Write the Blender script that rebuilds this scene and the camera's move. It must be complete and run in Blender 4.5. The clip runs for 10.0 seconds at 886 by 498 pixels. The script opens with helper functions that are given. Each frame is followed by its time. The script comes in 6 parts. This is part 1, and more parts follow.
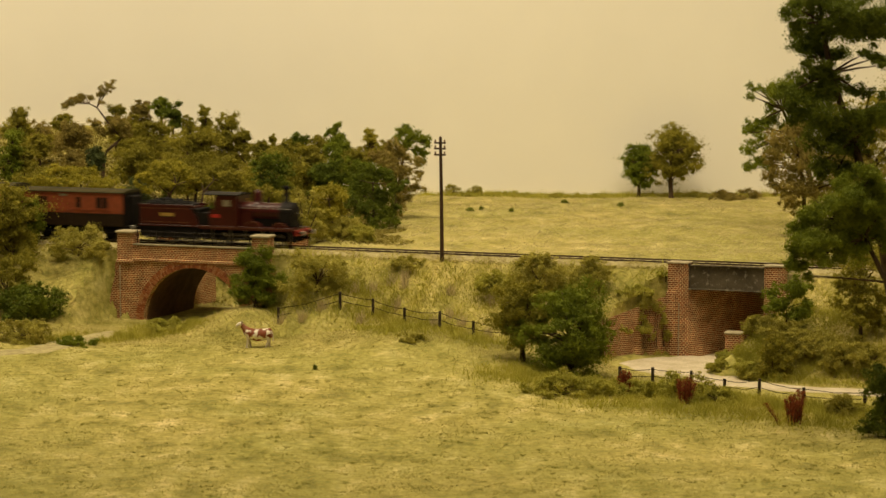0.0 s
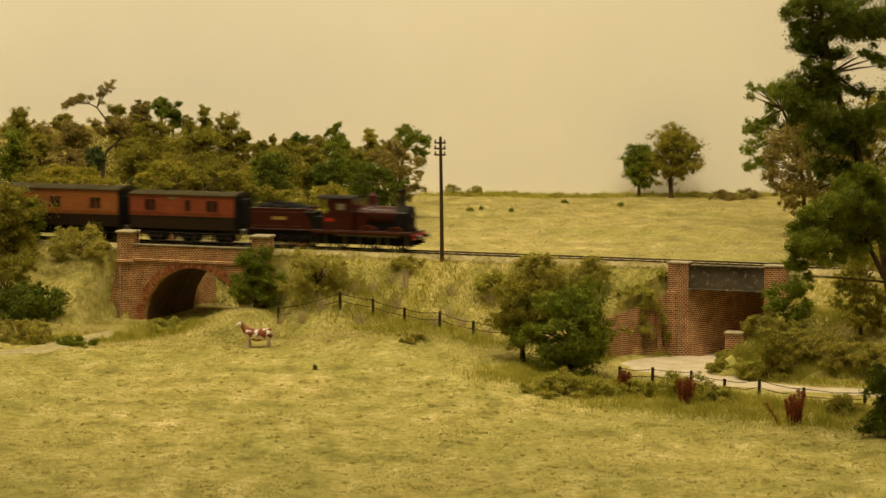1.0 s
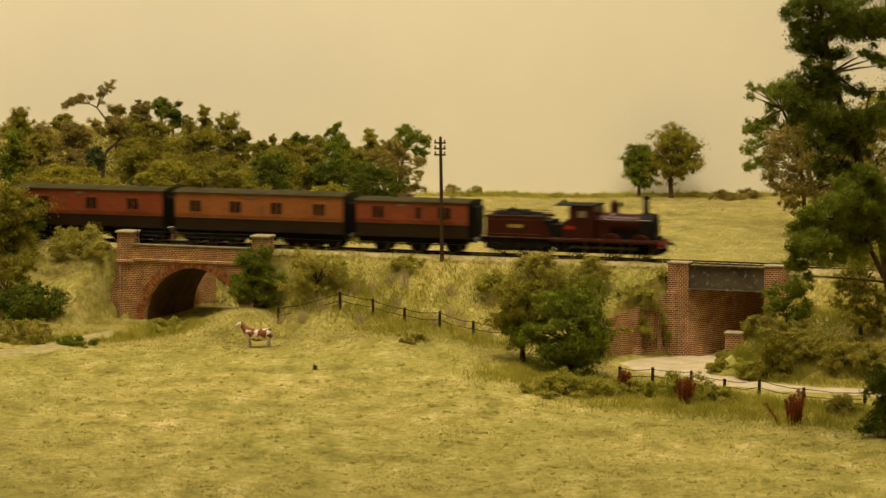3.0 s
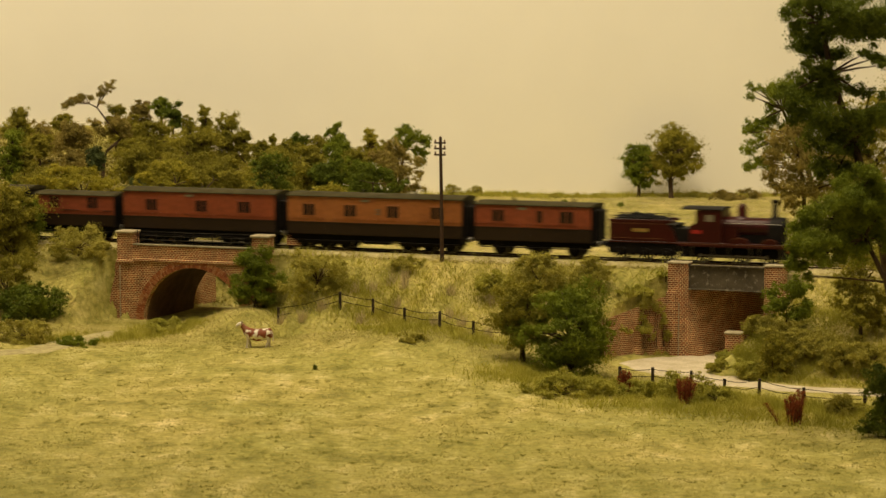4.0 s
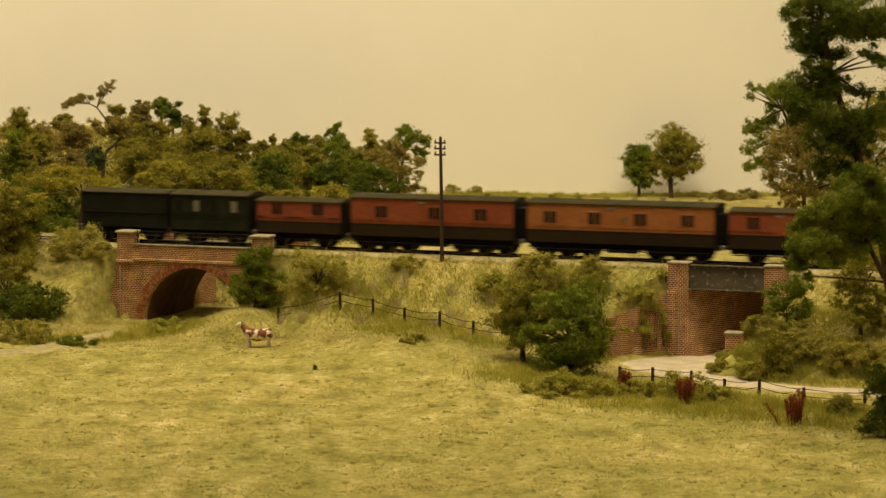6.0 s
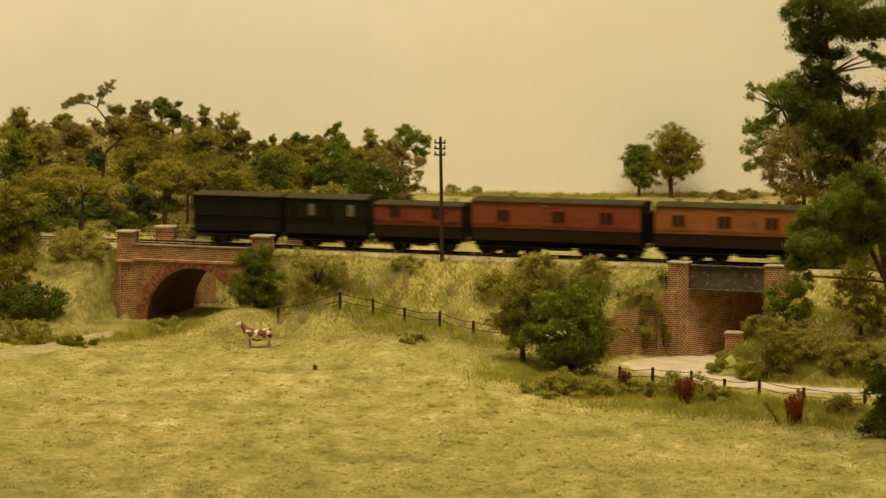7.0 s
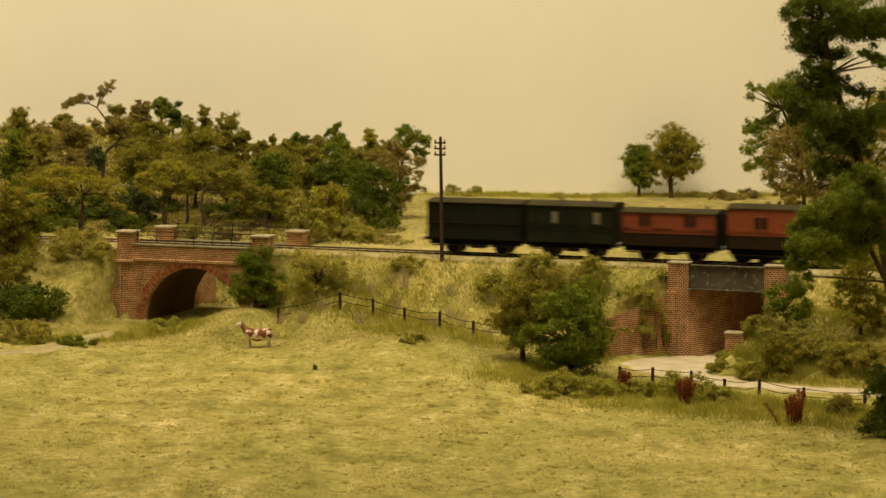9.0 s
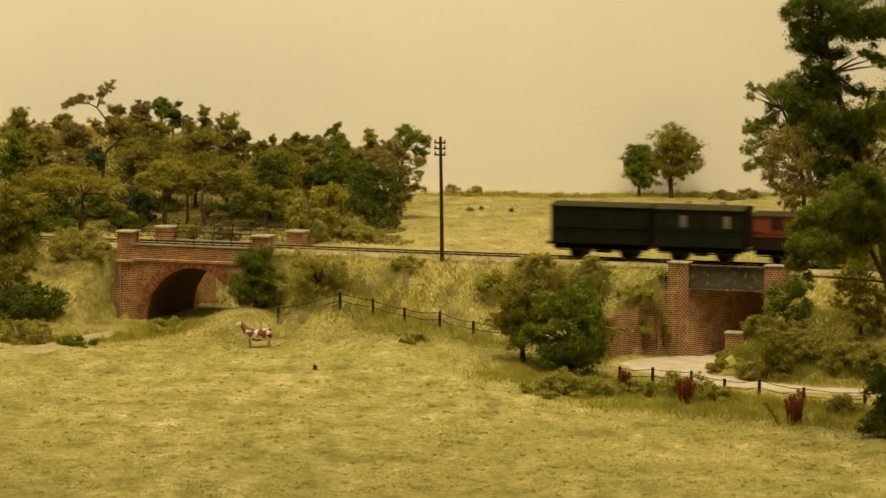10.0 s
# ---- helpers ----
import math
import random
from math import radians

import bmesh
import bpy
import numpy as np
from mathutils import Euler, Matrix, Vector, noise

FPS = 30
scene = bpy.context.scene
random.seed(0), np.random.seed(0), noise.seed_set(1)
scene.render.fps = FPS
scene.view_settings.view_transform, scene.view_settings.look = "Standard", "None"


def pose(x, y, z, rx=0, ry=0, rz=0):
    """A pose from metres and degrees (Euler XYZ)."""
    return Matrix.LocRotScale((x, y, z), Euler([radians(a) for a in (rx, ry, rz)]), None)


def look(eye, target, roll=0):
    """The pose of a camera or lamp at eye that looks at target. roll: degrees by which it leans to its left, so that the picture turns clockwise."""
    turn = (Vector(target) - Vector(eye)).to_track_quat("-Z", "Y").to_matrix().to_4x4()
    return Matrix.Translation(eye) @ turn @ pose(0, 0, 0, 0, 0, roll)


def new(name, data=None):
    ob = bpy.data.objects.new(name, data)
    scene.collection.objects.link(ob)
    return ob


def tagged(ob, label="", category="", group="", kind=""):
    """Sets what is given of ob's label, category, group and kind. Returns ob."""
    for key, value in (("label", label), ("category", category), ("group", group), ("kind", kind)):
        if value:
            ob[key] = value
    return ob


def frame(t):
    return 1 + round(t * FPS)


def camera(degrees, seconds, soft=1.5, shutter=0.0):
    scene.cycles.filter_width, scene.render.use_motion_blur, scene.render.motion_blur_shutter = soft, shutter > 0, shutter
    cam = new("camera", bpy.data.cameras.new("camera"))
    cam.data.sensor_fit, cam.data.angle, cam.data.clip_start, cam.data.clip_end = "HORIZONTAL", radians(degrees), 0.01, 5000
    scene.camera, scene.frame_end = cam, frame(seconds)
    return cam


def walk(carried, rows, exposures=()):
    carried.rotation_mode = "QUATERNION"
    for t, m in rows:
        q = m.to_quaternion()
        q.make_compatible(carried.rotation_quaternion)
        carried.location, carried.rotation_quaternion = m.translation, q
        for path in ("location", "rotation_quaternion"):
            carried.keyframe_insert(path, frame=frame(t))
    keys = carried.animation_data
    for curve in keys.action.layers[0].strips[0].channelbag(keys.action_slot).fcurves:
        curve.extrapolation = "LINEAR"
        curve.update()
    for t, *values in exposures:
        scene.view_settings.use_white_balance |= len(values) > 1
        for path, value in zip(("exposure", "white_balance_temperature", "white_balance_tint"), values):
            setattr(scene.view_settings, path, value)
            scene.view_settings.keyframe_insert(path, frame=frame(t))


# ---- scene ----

# A model landscape at 4 mm to the foot: the numbers below are metres of the
# modelled world, K turns them into metres of the real one.
K = 1 / 76.2
EYE_Z = 23.45
TILT = 5.663

# ---- camera ----
cam = camera(20.0, 10.0, soft=1.5, shutter=1.4)
cam.data.dof.use_dof = True
cam.data.dof.focus_distance = 176 * K
cam.data.dof.aperture_fstop = 38
HOLD = pose(0, 0, EYE_Z * K, 90 - TILT, 0, 0)
walk(cam, [(0, HOLD), (10, HOLD)], exposures=[(0, 0.04), (10, 0.04)])

# ---- light: a warm lighting pelmet over the layout, in a plain room ----
world = bpy.data.worlds.new("room_air")
scene.world = world
world.use_nodes = True
world.node_tree.nodes["Background"].inputs[0].default_value = (1.0, 0.84, 0.58, 1)
world.node_tree.nodes["Background"].inputs[1].default_value = 0.05


def area_lamp(name, where, target, sx, sy, power, colour):
    data = bpy.data.lights.new(name, "AREA")
    data.shape, data.size, data.size_y = "RECTANGLE", sx, sy
    data.energy, data.color = power, colour
    ob = new(name, data)
    ob.matrix_world = look(where, target)
    return ob


WARM = (1.0, 0.825, 0.54)
area_lamp("pelmet_lamp", (-0.4, 2.15, 1.5), (-0.05, 2.7, 0.15), 2.8, 0.4, 42.5, WARM)
area_lamp("hall_lamp", (-0.2, 0.7, 1.6), (0.0, 2.6, 0.1), 2.2, 0.8, 7.5, WARM)

# ---- plan of the ground ----
YAW = radians(20.5)
TRACK_X, TRACK_Y, RAIL_Z = 0.04, 176.93, 5.7
CU, SU = math.cos(YAW), math.sin(YAW)
ARCH_U, ARCH_R = -18.25, 4.0
GIRD_U0, GIRD_U1 = 18.65, 23.85
SKEW, WING = 0.62, 0.83


def plan(u, v):
    """From along the track (u) and across it (v, away from the viewer) to x, y."""
    return TRACK_X + u * CU + v * SU, TRACK_Y - u * SU + v * CU


def sstep(a, b, x):
    t = np.clip((x - a) / (b - a), 0, 1)
    return t * t * (3 - 2 * t)


def wave(x, y, s):
    return (np.sin(x * 0.61 / s + 1.3 * np.sin(y * 0.37 / s)) + np.sin(y * 0.53 / s + 1.7 * np.sin(x * 0.29 / s + 2.0))) * 0.5


def height(x, y):
    """Height of the ground over x, y; works on arrays."""
    x, y = np.asarray(x, float), np.asarray(y, float)
    u = (x - TRACK_X) * CU - (y - TRACK_Y) * SU
    v = (x - TRACK_X) * SU + (y - TRACK_Y) * CU
    rough = 0.10 * wave(x, y, 1.6) + 0.05 * wave(x + 9, y - 4, 0.6)
    # meadow in front, swelling towards the foot of the bank
    low = 0.15 + 1.35 * np.exp(-((u - 2.0) / 9.0) ** 2) * sstep(-22, -8, v) + rough
    low = low + 0.35 * np.exp(-((u - 14.6) / 1.8) ** 2) * sstep(-6.8, -5.2, v)
    low = low - 0.7 * sstep(10.5, 14.8, u) * sstep(-26, -12, v)
    low = low + 1.35 * np.exp(-((u + 13.2) / 3.3) ** 2) * sstep(-12, -5, v)
    low = low + 0.6 * sstep(-24, -30, u) * sstep(-30, -8, v)
    # the bank
    bank = 5.35 + 0.02 * wave(x, y, 1.0) - np.maximum(0, -2.3 - v) / 1.45
    bank = bank + rough * 1.6 * sstep(-2.5, -4, v)
    gap_a = 1 - sstep(4.35, 5.7, np.abs(u - ARCH_U))
    side = np.where(u < ARCH_U, 0.0, 1.0)
    reach = 6.5 + side * (0.3 + 0.4 * np.maximum(0, -3 - v))
    gap_a_front = 1 - sstep(reach, reach + 1.0 + side, np.abs(u - ARCH_U))
    road_u = 0.5 * (GIRD_U0 + GIRD_U1) + SKEW * np.maximum(0, v + 3.0)
    gap_b = 1 - sstep(2.9, 3.8, np.abs(u - road_u))
    # the low ground before the girder bridge, held back by its wing wall
    edge = GIRD_U0 - 1.35 + WING * np.minimum(0, v + 3.0)
    gap_b_front = sstep(0.0, 0.45, u - edge + 0.7) * (1 - sstep(0.0, 1.6, u - 25.5 - 0.62 * np.minimum(0, v + 3.0)))
    front = sstep(-2.45, -2.9, v)
    gap_a = gap_a * (1 - front) + gap_a_front * front
    gap_b = gap_b * (1 - front) + gap_b_front * front
    # land behind the line, climbing to a wooded hill
    hill = 7.2 * sstep(-3, -36, x) * sstep(9, 48, v) + 0.35 * sstep(6, 40, v)
    back = 5.25 + hill + rough * 1.2 * sstep(2, 8, v)
    top = np.where(v > 2.4, back, bank)
    ease = 1 - sstep(14, 26, v)
    gap_a = gap_a * (1 - sstep(6.5, 13.0, v + 0.7 * (u - ARCH_U)))
    gap = np.maximum(gap_a, gap_b) * np.where(v > 4, ease, 1.0)
    floor_z = np.where(u > 0, -0.5, 0.1)
    z = np.where(v > -2.6, top * (1 - gap) + floor_z * gap, np.maximum(low, bank * (1 - gap) + low * gap))
    return z


# ---- materials ----
def nodes_of(name, rough=0.8, metal=0.0):
    m = bpy.data.materials.new(name)
    m.use_nodes = True
    nt = m.node_tree
    b = nt.nodes["Principled BSDF"]
    b.inputs["Roughness"].default_value = rough
    b.inputs["Metallic"].default_value = metal
    b.inputs["Specular IOR Level"].default_value = 0.3
    return m, nt, b


def ramp(nt, stops):
    r = nt.nodes.new("ShaderNodeValToRGB")
    e = r.color_ramp.elements
    e[0].position, e[0].color = stops[0][0], (*stops[0][1], 1)
    e[1].position, e[1].color = stops[-1][0], (*stops[-1][1], 1)
    for p, c in stops[1:-1]:
        k = e.new(p)
        k.color = (*c, 1)
    return r


def noise_at(nt, coord, scale, detail=4.0, stretch=(1, 1, 1)):
    """Noise with features about 1/scale modelled metres wide."""
    mp = nt.nodes.new("ShaderNodeMapping")
    mp.inputs["Scale"].default_value = [scale / K * s for s in stretch]
    n = nt.nodes.new("ShaderNodeTexNoise")
    n.inputs["Scale"].default_value = 1.0
    n.inputs["Detail"].default_value = detail
    nt.links.new(coord, mp.inputs[0])
    nt.links.new(mp.outputs[0], n.inputs["Vector"])
    return n.outputs["Fac"]


def mix(nt, fac, a, b, kind="MIX"):
    x = nt.nodes.new("ShaderNodeMix")
    x.data_type, x.blend_type = "RGBA", kind
    for sock, v in ((x.inputs[0], fac), (x.inputs[6], a), (x.inputs[7], b)):
        if isinstance(v, (int, float)):
            sock.default_value = v
        elif isinstance(v, tuple):
            sock.default_value = (*v, 1)
        else:
            nt.links.new(v, sock)
    return x.outputs[2]


def bump(nt, b, fac, strength, dist):
    n = nt.nodes.new("ShaderNodeBump")
    n.inputs["Strength"].default_value = strength
    n.inputs["Distance"].default_value = dist * K
    nt.links.new(fac, n.inputs["Height"])
    nt.links.new(n.outputs[0], b.inputs["Normal"])


def coords(nt, which="Object"):
    return nt.nodes.new("ShaderNodeTexCoord").outputs[which]


def painted(name, dark, light, scale=1.0, rough=0.6, metal=0.0, relief=0.02, wear=None, wear_amount=0.6, fine_tone=0.2):
    """Two tones in a broad and a fine noise, optional worn spots, slight relief."""
    m, nt, b = nodes_of(name, rough, metal)
    c = coords(nt)
    broad, fine = noise_at(nt, c, scale), noise_at(nt, c, scale * 9, 6)
    r1 = ramp(nt, [(0.3, dark), (0.7, light)])
    nt.links.new(broad, r1.inputs[0])
    r2 = ramp(nt, [(0.3, (1 - fine_tone,) * 3), (0.7, (1 + 0.7 * fine_tone,) * 3)])
    nt.links.new(fine, r2.inputs[0])
    col = mix(nt, 1.0, r1.outputs[0], r2.outputs[0], "MULTIPLY")
    if wear:
        r3 = ramp(nt, [(wear_amount, (0, 0, 0)), (wear_amount + 0.12, (1, 1, 1))])
        nt.links.new(noise_at(nt, c, scale * 3.1, 8), r3.inputs[0])
        col = mix(nt, r3.outputs[0], col, wear)
    nt.links.new(col, b.inputs["Base Color"])
    if relief:
        bump(nt, b, fine, 0.5, relief)
    return m


def brickwork(name, tones, mortar, stain):
    """Brick courses laid along x + y and z, with recessed joints and stains."""
    m, nt, b = nodes_of(name, 0.85)
    c = coords(nt)
    sep = nt.nodes.new("ShaderNodeSeparateXYZ")
    nt.links.new(c, sep.inputs[0])
    add = nt.nodes.new("ShaderNodeMath")
    nt.links.new(sep.outputs[0], add.inputs[0])
    nt.links.new(sep.outputs[1], add.inputs[1])
    com = nt.nodes.new("ShaderNodeCombineXYZ")
    nt.links.new(add.outputs[0], com.inputs[0])
    nt.links.new(sep.outputs[2], com.inputs[1])
    t = nt.nodes.new("ShaderNodeTexBrick")
    t.inputs["Scale"].default_value = 1 / K
    t.inputs["Brick Width"].default_value, t.inputs["Row Height"].default_value = 0.25, 0.135
    t.inputs["Mortar Size"].default_value, t.inputs["Mortar Smooth"].default_value = 0.019, 0.3
    t.inputs["Bias"].default_value = -0.1
    t.inputs["Color1"].default_value, t.inputs["Color2"].default_value = (*tones[0], 1), (*tones[1], 1)
    t.inputs["Mortar"].default_value = (*mortar, 1)
    nt.links.new(com.outputs[0], t.inputs["Vector"])
    r = ramp(nt, [(0.35, (0.72, 0.68, 0.64)), (0.65, (1.18, 1.15, 1.12))])
    nt.links.new(noise_at(nt, c, 1.3, 6), r.inputs[0])
    col = mix(nt, 1.0, t.outputs["Color"], r.outputs[0], "MULTIPLY")
    r2 = ramp(nt, [(0.58, (0, 0, 0)), (0.80, (0.45, 0.45, 0.45))])
    nt.links.new(noise_at(nt, c, 0.45, 5, (1, 1, 0.35)), r2.inputs[0])
    col = mix(nt, r2.outputs[0], col, stain)
    nt.links.new(col, b.inputs["Base Color"])
    inv = nt.nodes.new("ShaderNodeMath")
    inv.operation = "SUBTRACT"
    inv.inputs[0].default_value = 1
    nt.links.new(t.outputs["Fac"], inv.inputs[1])
    bump(nt, b, inv.outputs[0], 0.3, 0.02)
    return m


def foliage(name, tones, patch=0.5, rough=0.75, broad_tone=None, thin=0.35):
    """Each leaf or blade takes a tone of its own; broad patches drift between tones."""
    m, nt, b = nodes_of(name, rough)
    b.inputs["Specular IOR Level"].default_value = 0.25
    geo = nt.nodes.new("ShaderNodeNewGeometry")
    n = len(tones)
    r = ramp(nt, [(i / (n - 1), t) for i, t in enumerate(tones)])
    c = coords(nt)
    add = nt.nodes.new("ShaderNodeMath")
    add.operation = "MULTIPLY_ADD"
    nt.links.new(geo.outputs["Random Per Island"], add.inputs[0])
    add.inputs[1].default_value = 1 - patch
    k = nt.nodes.new("ShaderNodeMapRange")
    k.inputs[1].default_value, k.inputs[2].default_value, k.inputs[4].default_value = 0.3, 0.7, patch
    nt.links.new(noise_at(nt, c, 0.35, 4), k.inputs[0])
    nt.links.new(k.outputs[0], add.inputs[2])
    nt.links.new(add.outputs[0], r.inputs[0])
    col = r.outputs[0]
    if broad_tone:
        q = ramp(nt, [(0.50, (0, 0, 0)), (0.66, (1, 1, 1))])
        nt.links.new(noise_at(nt, c, 0.16, 5, (0.6, 1, 1)), q.inputs[0])
        col = mix(nt, q.outputs[0], col, broad_tone)
    nt.links.new(col, b.inputs["Base Color"])
    if thin:
        # light passes through thin leaves and blades
        tr = nt.nodes.new("ShaderNodeBsdfTranslucent")
        nt.links.new(col, tr.inputs["Color"])
        ms = nt.nodes.new("ShaderNodeMixShader")
        ms.inputs[0].default_value = thin
        nt.links.new(b.outputs[0], ms.inputs[1])
        nt.links.new(tr.outputs[0], ms.inputs[2])
        nt.links.new(ms.outputs[0], nt.nodes["Material Output"].inputs["Surface"])
    return m


def meadow_ground():
    m, nt, b = nodes_of("matted_meadow", 0.95)
    c = coords(nt)
    r = ramp(nt, [(0.30, (0.24, 0.215, 0.052)), (0.43, (0.375, 0.325, 0.088)), (0.56, (0.445, 0.38, 0.12)), (0.72, (0.60, 0.51, 0.22))])
    nt.links.new(noise_at(nt, c, 0.55, 6, (1.0, 0.55, 1)), r.inputs[0])
    q = ramp(nt, [(0.38, (0.86, 0.9, 0.78)), (0.62, (1.08, 1.06, 1.08))])
    nt.links.new(noise_at(nt, c, 0.09, 5), q.inputs[0])
    f = ramp(nt, [(0.3, (0.66, 0.70, 0.55)), (0.7, (1.25, 1.23, 1.25))])
    fine = noise_at(nt, c, 2.4, 8)
    nt.links.new(fine, f.inputs[0])
    col = mix(nt, 1.0, mix(nt, 1.0, r.outputs[0], f.outputs[0], "MULTIPLY"), q.outputs[0], "MULTIPLY")
    nt.links.new(col, b.inputs["Base Color"])
    bump(nt, b, noise_at(nt, c, 2.2, 6, (1.0, 0.7, 1)), 0.7, 0.22)
    return m


M_GROUND = meadow_ground()
M_ROAD = painted("pale_sandy_road", (0.50, 0.42, 0.27), (0.66, 0.57, 0.40), 0.8, 0.95, relief=0.03)
M_BRICK = brickwork("red_brown_brick", ((0.15, 0.042, 0.018), (0.34, 0.105, 0.040)), (0.72, 0.55, 0.29), (0.13, 0.065, 0.035))
# darkened brick: the shade under the arch is put into the colour
M_BARREL_SHADE = brickwork("shade_darkened_brick", ((0.10, 0.048, 0.026), (0.14, 0.066, 0.034)), (0.12, 0.066, 0.036), (0.035, 0.022, 0.015))
M_VOUSSOIR = foliage("arch_ring_brick", [(0.20, 0.06, 0.022), (0.32, 0.11, 0.042), (0.42, 0.22, 0.09)], 0.03, 0.85, thin=0.0)
M_STONE = painted("weathered_coping_stone", (0.30, 0.25, 0.15), (0.46, 0.39, 0.25), 2.0, 0.9, relief=0.03)
M_CAP = painted("grey_lichened_coping", (0.17, 0.145, 0.085), (0.29, 0.25, 0.15), 2.0, 0.9, relief=0.03)
M_GIRDER = painted("grey_painted_steel", (0.065, 0.052, 0.033), (0.12, 0.098, 0.064), 0.9, 0.9, wear=(0.24, 0.21, 0.15), wear_amount=0.57)
M_IRON = painted("dark_iron", (0.018, 0.015, 0.012), (0.04, 0.033, 0.025), 2.0, 0.6)
M_RAIL = painted("rusty_rail", (0.05, 0.03, 0.018), (0.10, 0.06, 0.035), 2.0, 0.55, 0.4)
M_SLEEPER = painted("weathered_sleeper", (0.09, 0.066, 0.036), (0.18, 0.14, 0.075), 2.0, 0.9)
M_BALLAST = painted("earthy_ballast", (0.30, 0.25, 0.11), (0.50, 0.43, 0.20), 2.5, 0.95, relief=0.06)
M_WOOD = painted("dark_fence_timber", (0.03, 0.022, 0.014), (0.075, 0.055, 0.035), 3.0, 0.85)
M_POLE = painted("creosoted_pole", (0.035, 0.018, 0.01), (0.075, 0.04, 0.02), 2.0, 0.8)
M_PORCELAIN = painted("insulator_porcelain", (0.16, 0.10, 0.05), (0.25, 0.17, 0.10), 4.0, 0.3, relief=0)
M_BARK = painted("tree_bark", (0.045, 0.028, 0.014), (0.11, 0.07, 0.035), 2.5, 0.9, relief=0.04)
M_BACK = painted("cream_backdrop_paint", (0.86, 0.82, 0.71), (0.885, 0.845, 0.735), 0.012, 0.95, relief=0, fine_tone=0.02)
M_WALL = painted("plain_room_paint", (0.28, 0.25, 0.20), (0.32, 0.28, 0.22), 0.02, 0.9, relief=0)

L_OLIVE = foliage("olive_leaves", [(0.174, 0.158, 0.015), (0.302, 0.269, 0.029), (0.461, 0.404, 0.055)], 0.7)
L_YELLOW = foliage("yellow_green_leaves", [(0.241, 0.217, 0.019), (0.383, 0.336, 0.031), (0.545, 0.469, 0.064)], 0.7)
L_GREEN = foliage("mid_green_leaves", [(0.111, 0.141, 0.009), (0.189, 0.229, 0.015), (0.299, 0.326, 0.029)], 0.7)
L_DEEP = foliage("deep_green_leaves", [(0.069, 0.093, 0.007), (0.128, 0.161, 0.012), (0.210, 0.246, 0.022)], 0.7)
L_BROWN = foliage("brownish_leaves", [(0.196, 0.154, 0.033), (0.309, 0.245, 0.054), (0.435, 0.336, 0.090)], 0.7)
L_BLUE = foliage("blue_green_leaves", [(0.050, 0.068, 0.020), (0.092, 0.115, 0.032), (0.150, 0.172, 0.050)])
L_SHRUB = foliage("grey_olive_shrub", [(0.276, 0.254, 0.039), (0.422, 0.378, 0.066), (0.604, 0.530, 0.117)], 0.7)
L_WEED = foliage("green_weeds", [(0.282, 0.276, 0.035), (0.438, 0.412, 0.062), (0.579, 0.516, 0.105)], 0.7)
L_RUST = foliage("rust_red_dock", [(0.168, 0.035, 0.011), (0.280, 0.070, 0.025), (0.378, 0.126, 0.042)])
L_FIELD = foliage("meadow_grass", [(0.352, 0.319, 0.083), (0.473, 0.413, 0.121), (0.594, 0.512, 0.187)], 0.7, 0.95, (0.36, 0.335, 0.08))
L_TUFT = foliage("green_tuft_grass", [(0.220, 0.215, 0.045), (0.300, 0.280, 0.060), (0.400, 0.350, 0.090)], 0.6, 0.9)
L_PALE = foliage("pale_seed_heads", [(0.45, 0.37, 0.18), (0.60, 0.50, 0.27), (0.70, 0.60, 0.35)], 0.3, 0.9)
L_PASTURE = foliage("tan_pasture_grass", [(0.448, 0.374, 0.168), (0.567, 0.481, 0.246), (0.684, 0.588, 0.335)], 0.6, 0.95)
L_FLOOR = foliage("darker_woodland_grass", [(0.163, 0.135, 0.031), (0.257, 0.217, 0.048), (0.365, 0.305, 0.076)], 0.6, 0.95)
L_STRAW = foliage("dry_bank_grass", [(0.350, 0.303, 0.093), (0.532, 0.459, 0.169), (0.727, 0.629, 0.281)], 0.6, 0.95, (0.33, 0.30, 0.075))


# ---- mesh helpers ----
def finish(me, name, material, parent, label, smooth):
    me.materials.append(material)
    if smooth:
        me.polygons.foreach_set("use_smooth", [True] * len(me.polygons))
        me.set_sharp_from_angle(angle=radians(38))
    ob = new(name, me)
    ob.parent = parent
    if label:
        tagged(ob, label)
    return ob


def part(name, bm, material, parent=None, label="", smooth=False):
    """Links a bmesh, drawn in modelled metres, as one mesh object."""
    bmesh.ops.scale(bm, vec=(K, K, K), verts=bm.verts)
    bmesh.ops.recalc_face_normals(bm, faces=bm.faces)
    me = bpy.data.meshes.new(name)
    bm.to_mesh(me)
    bm.free()
    return finish(me, name, material, parent, label, smooth)


def raw(name, co, size, material, parent=None, label=""):
    """A mesh of loose polygons with `size` corners each, from an array (n, size, 3)."""
    co = (np.asarray(co, np.float32) * K).reshape(-1, 3)
    n = len(co)
    me = bpy.data.meshes.new(name)
    me.vertices.add(n)
    me.vertices.foreach_set("co", co.ravel())
    me.loops.add(n)
    me.loops.foreach_set("vertex_index", np.arange(n, dtype=np.int32))
    me.polygons.add(n // size)
    me.polygons.foreach_set("loop_start", np.arange(0, n, size, dtype=np.int32))
    me.polygons.foreach_set("loop_total", np.full(n // size, size, np.int32))
    me.update(calc_edges=True)
    return finish(me, name, material, parent, label, False)


def thing(name, x, y, z, turn=0.0, label="", category="", group="", kind=""):
    ob = new(name)
    ob.matrix_basis = pose(x * K, y * K, z * K, 0, 0, turn)
    ob.empty_display_size = 0.01
    return tagged(ob, label, category, group, kind)


def shell(x=0, y=0, z=0):
    return bmesh.new()


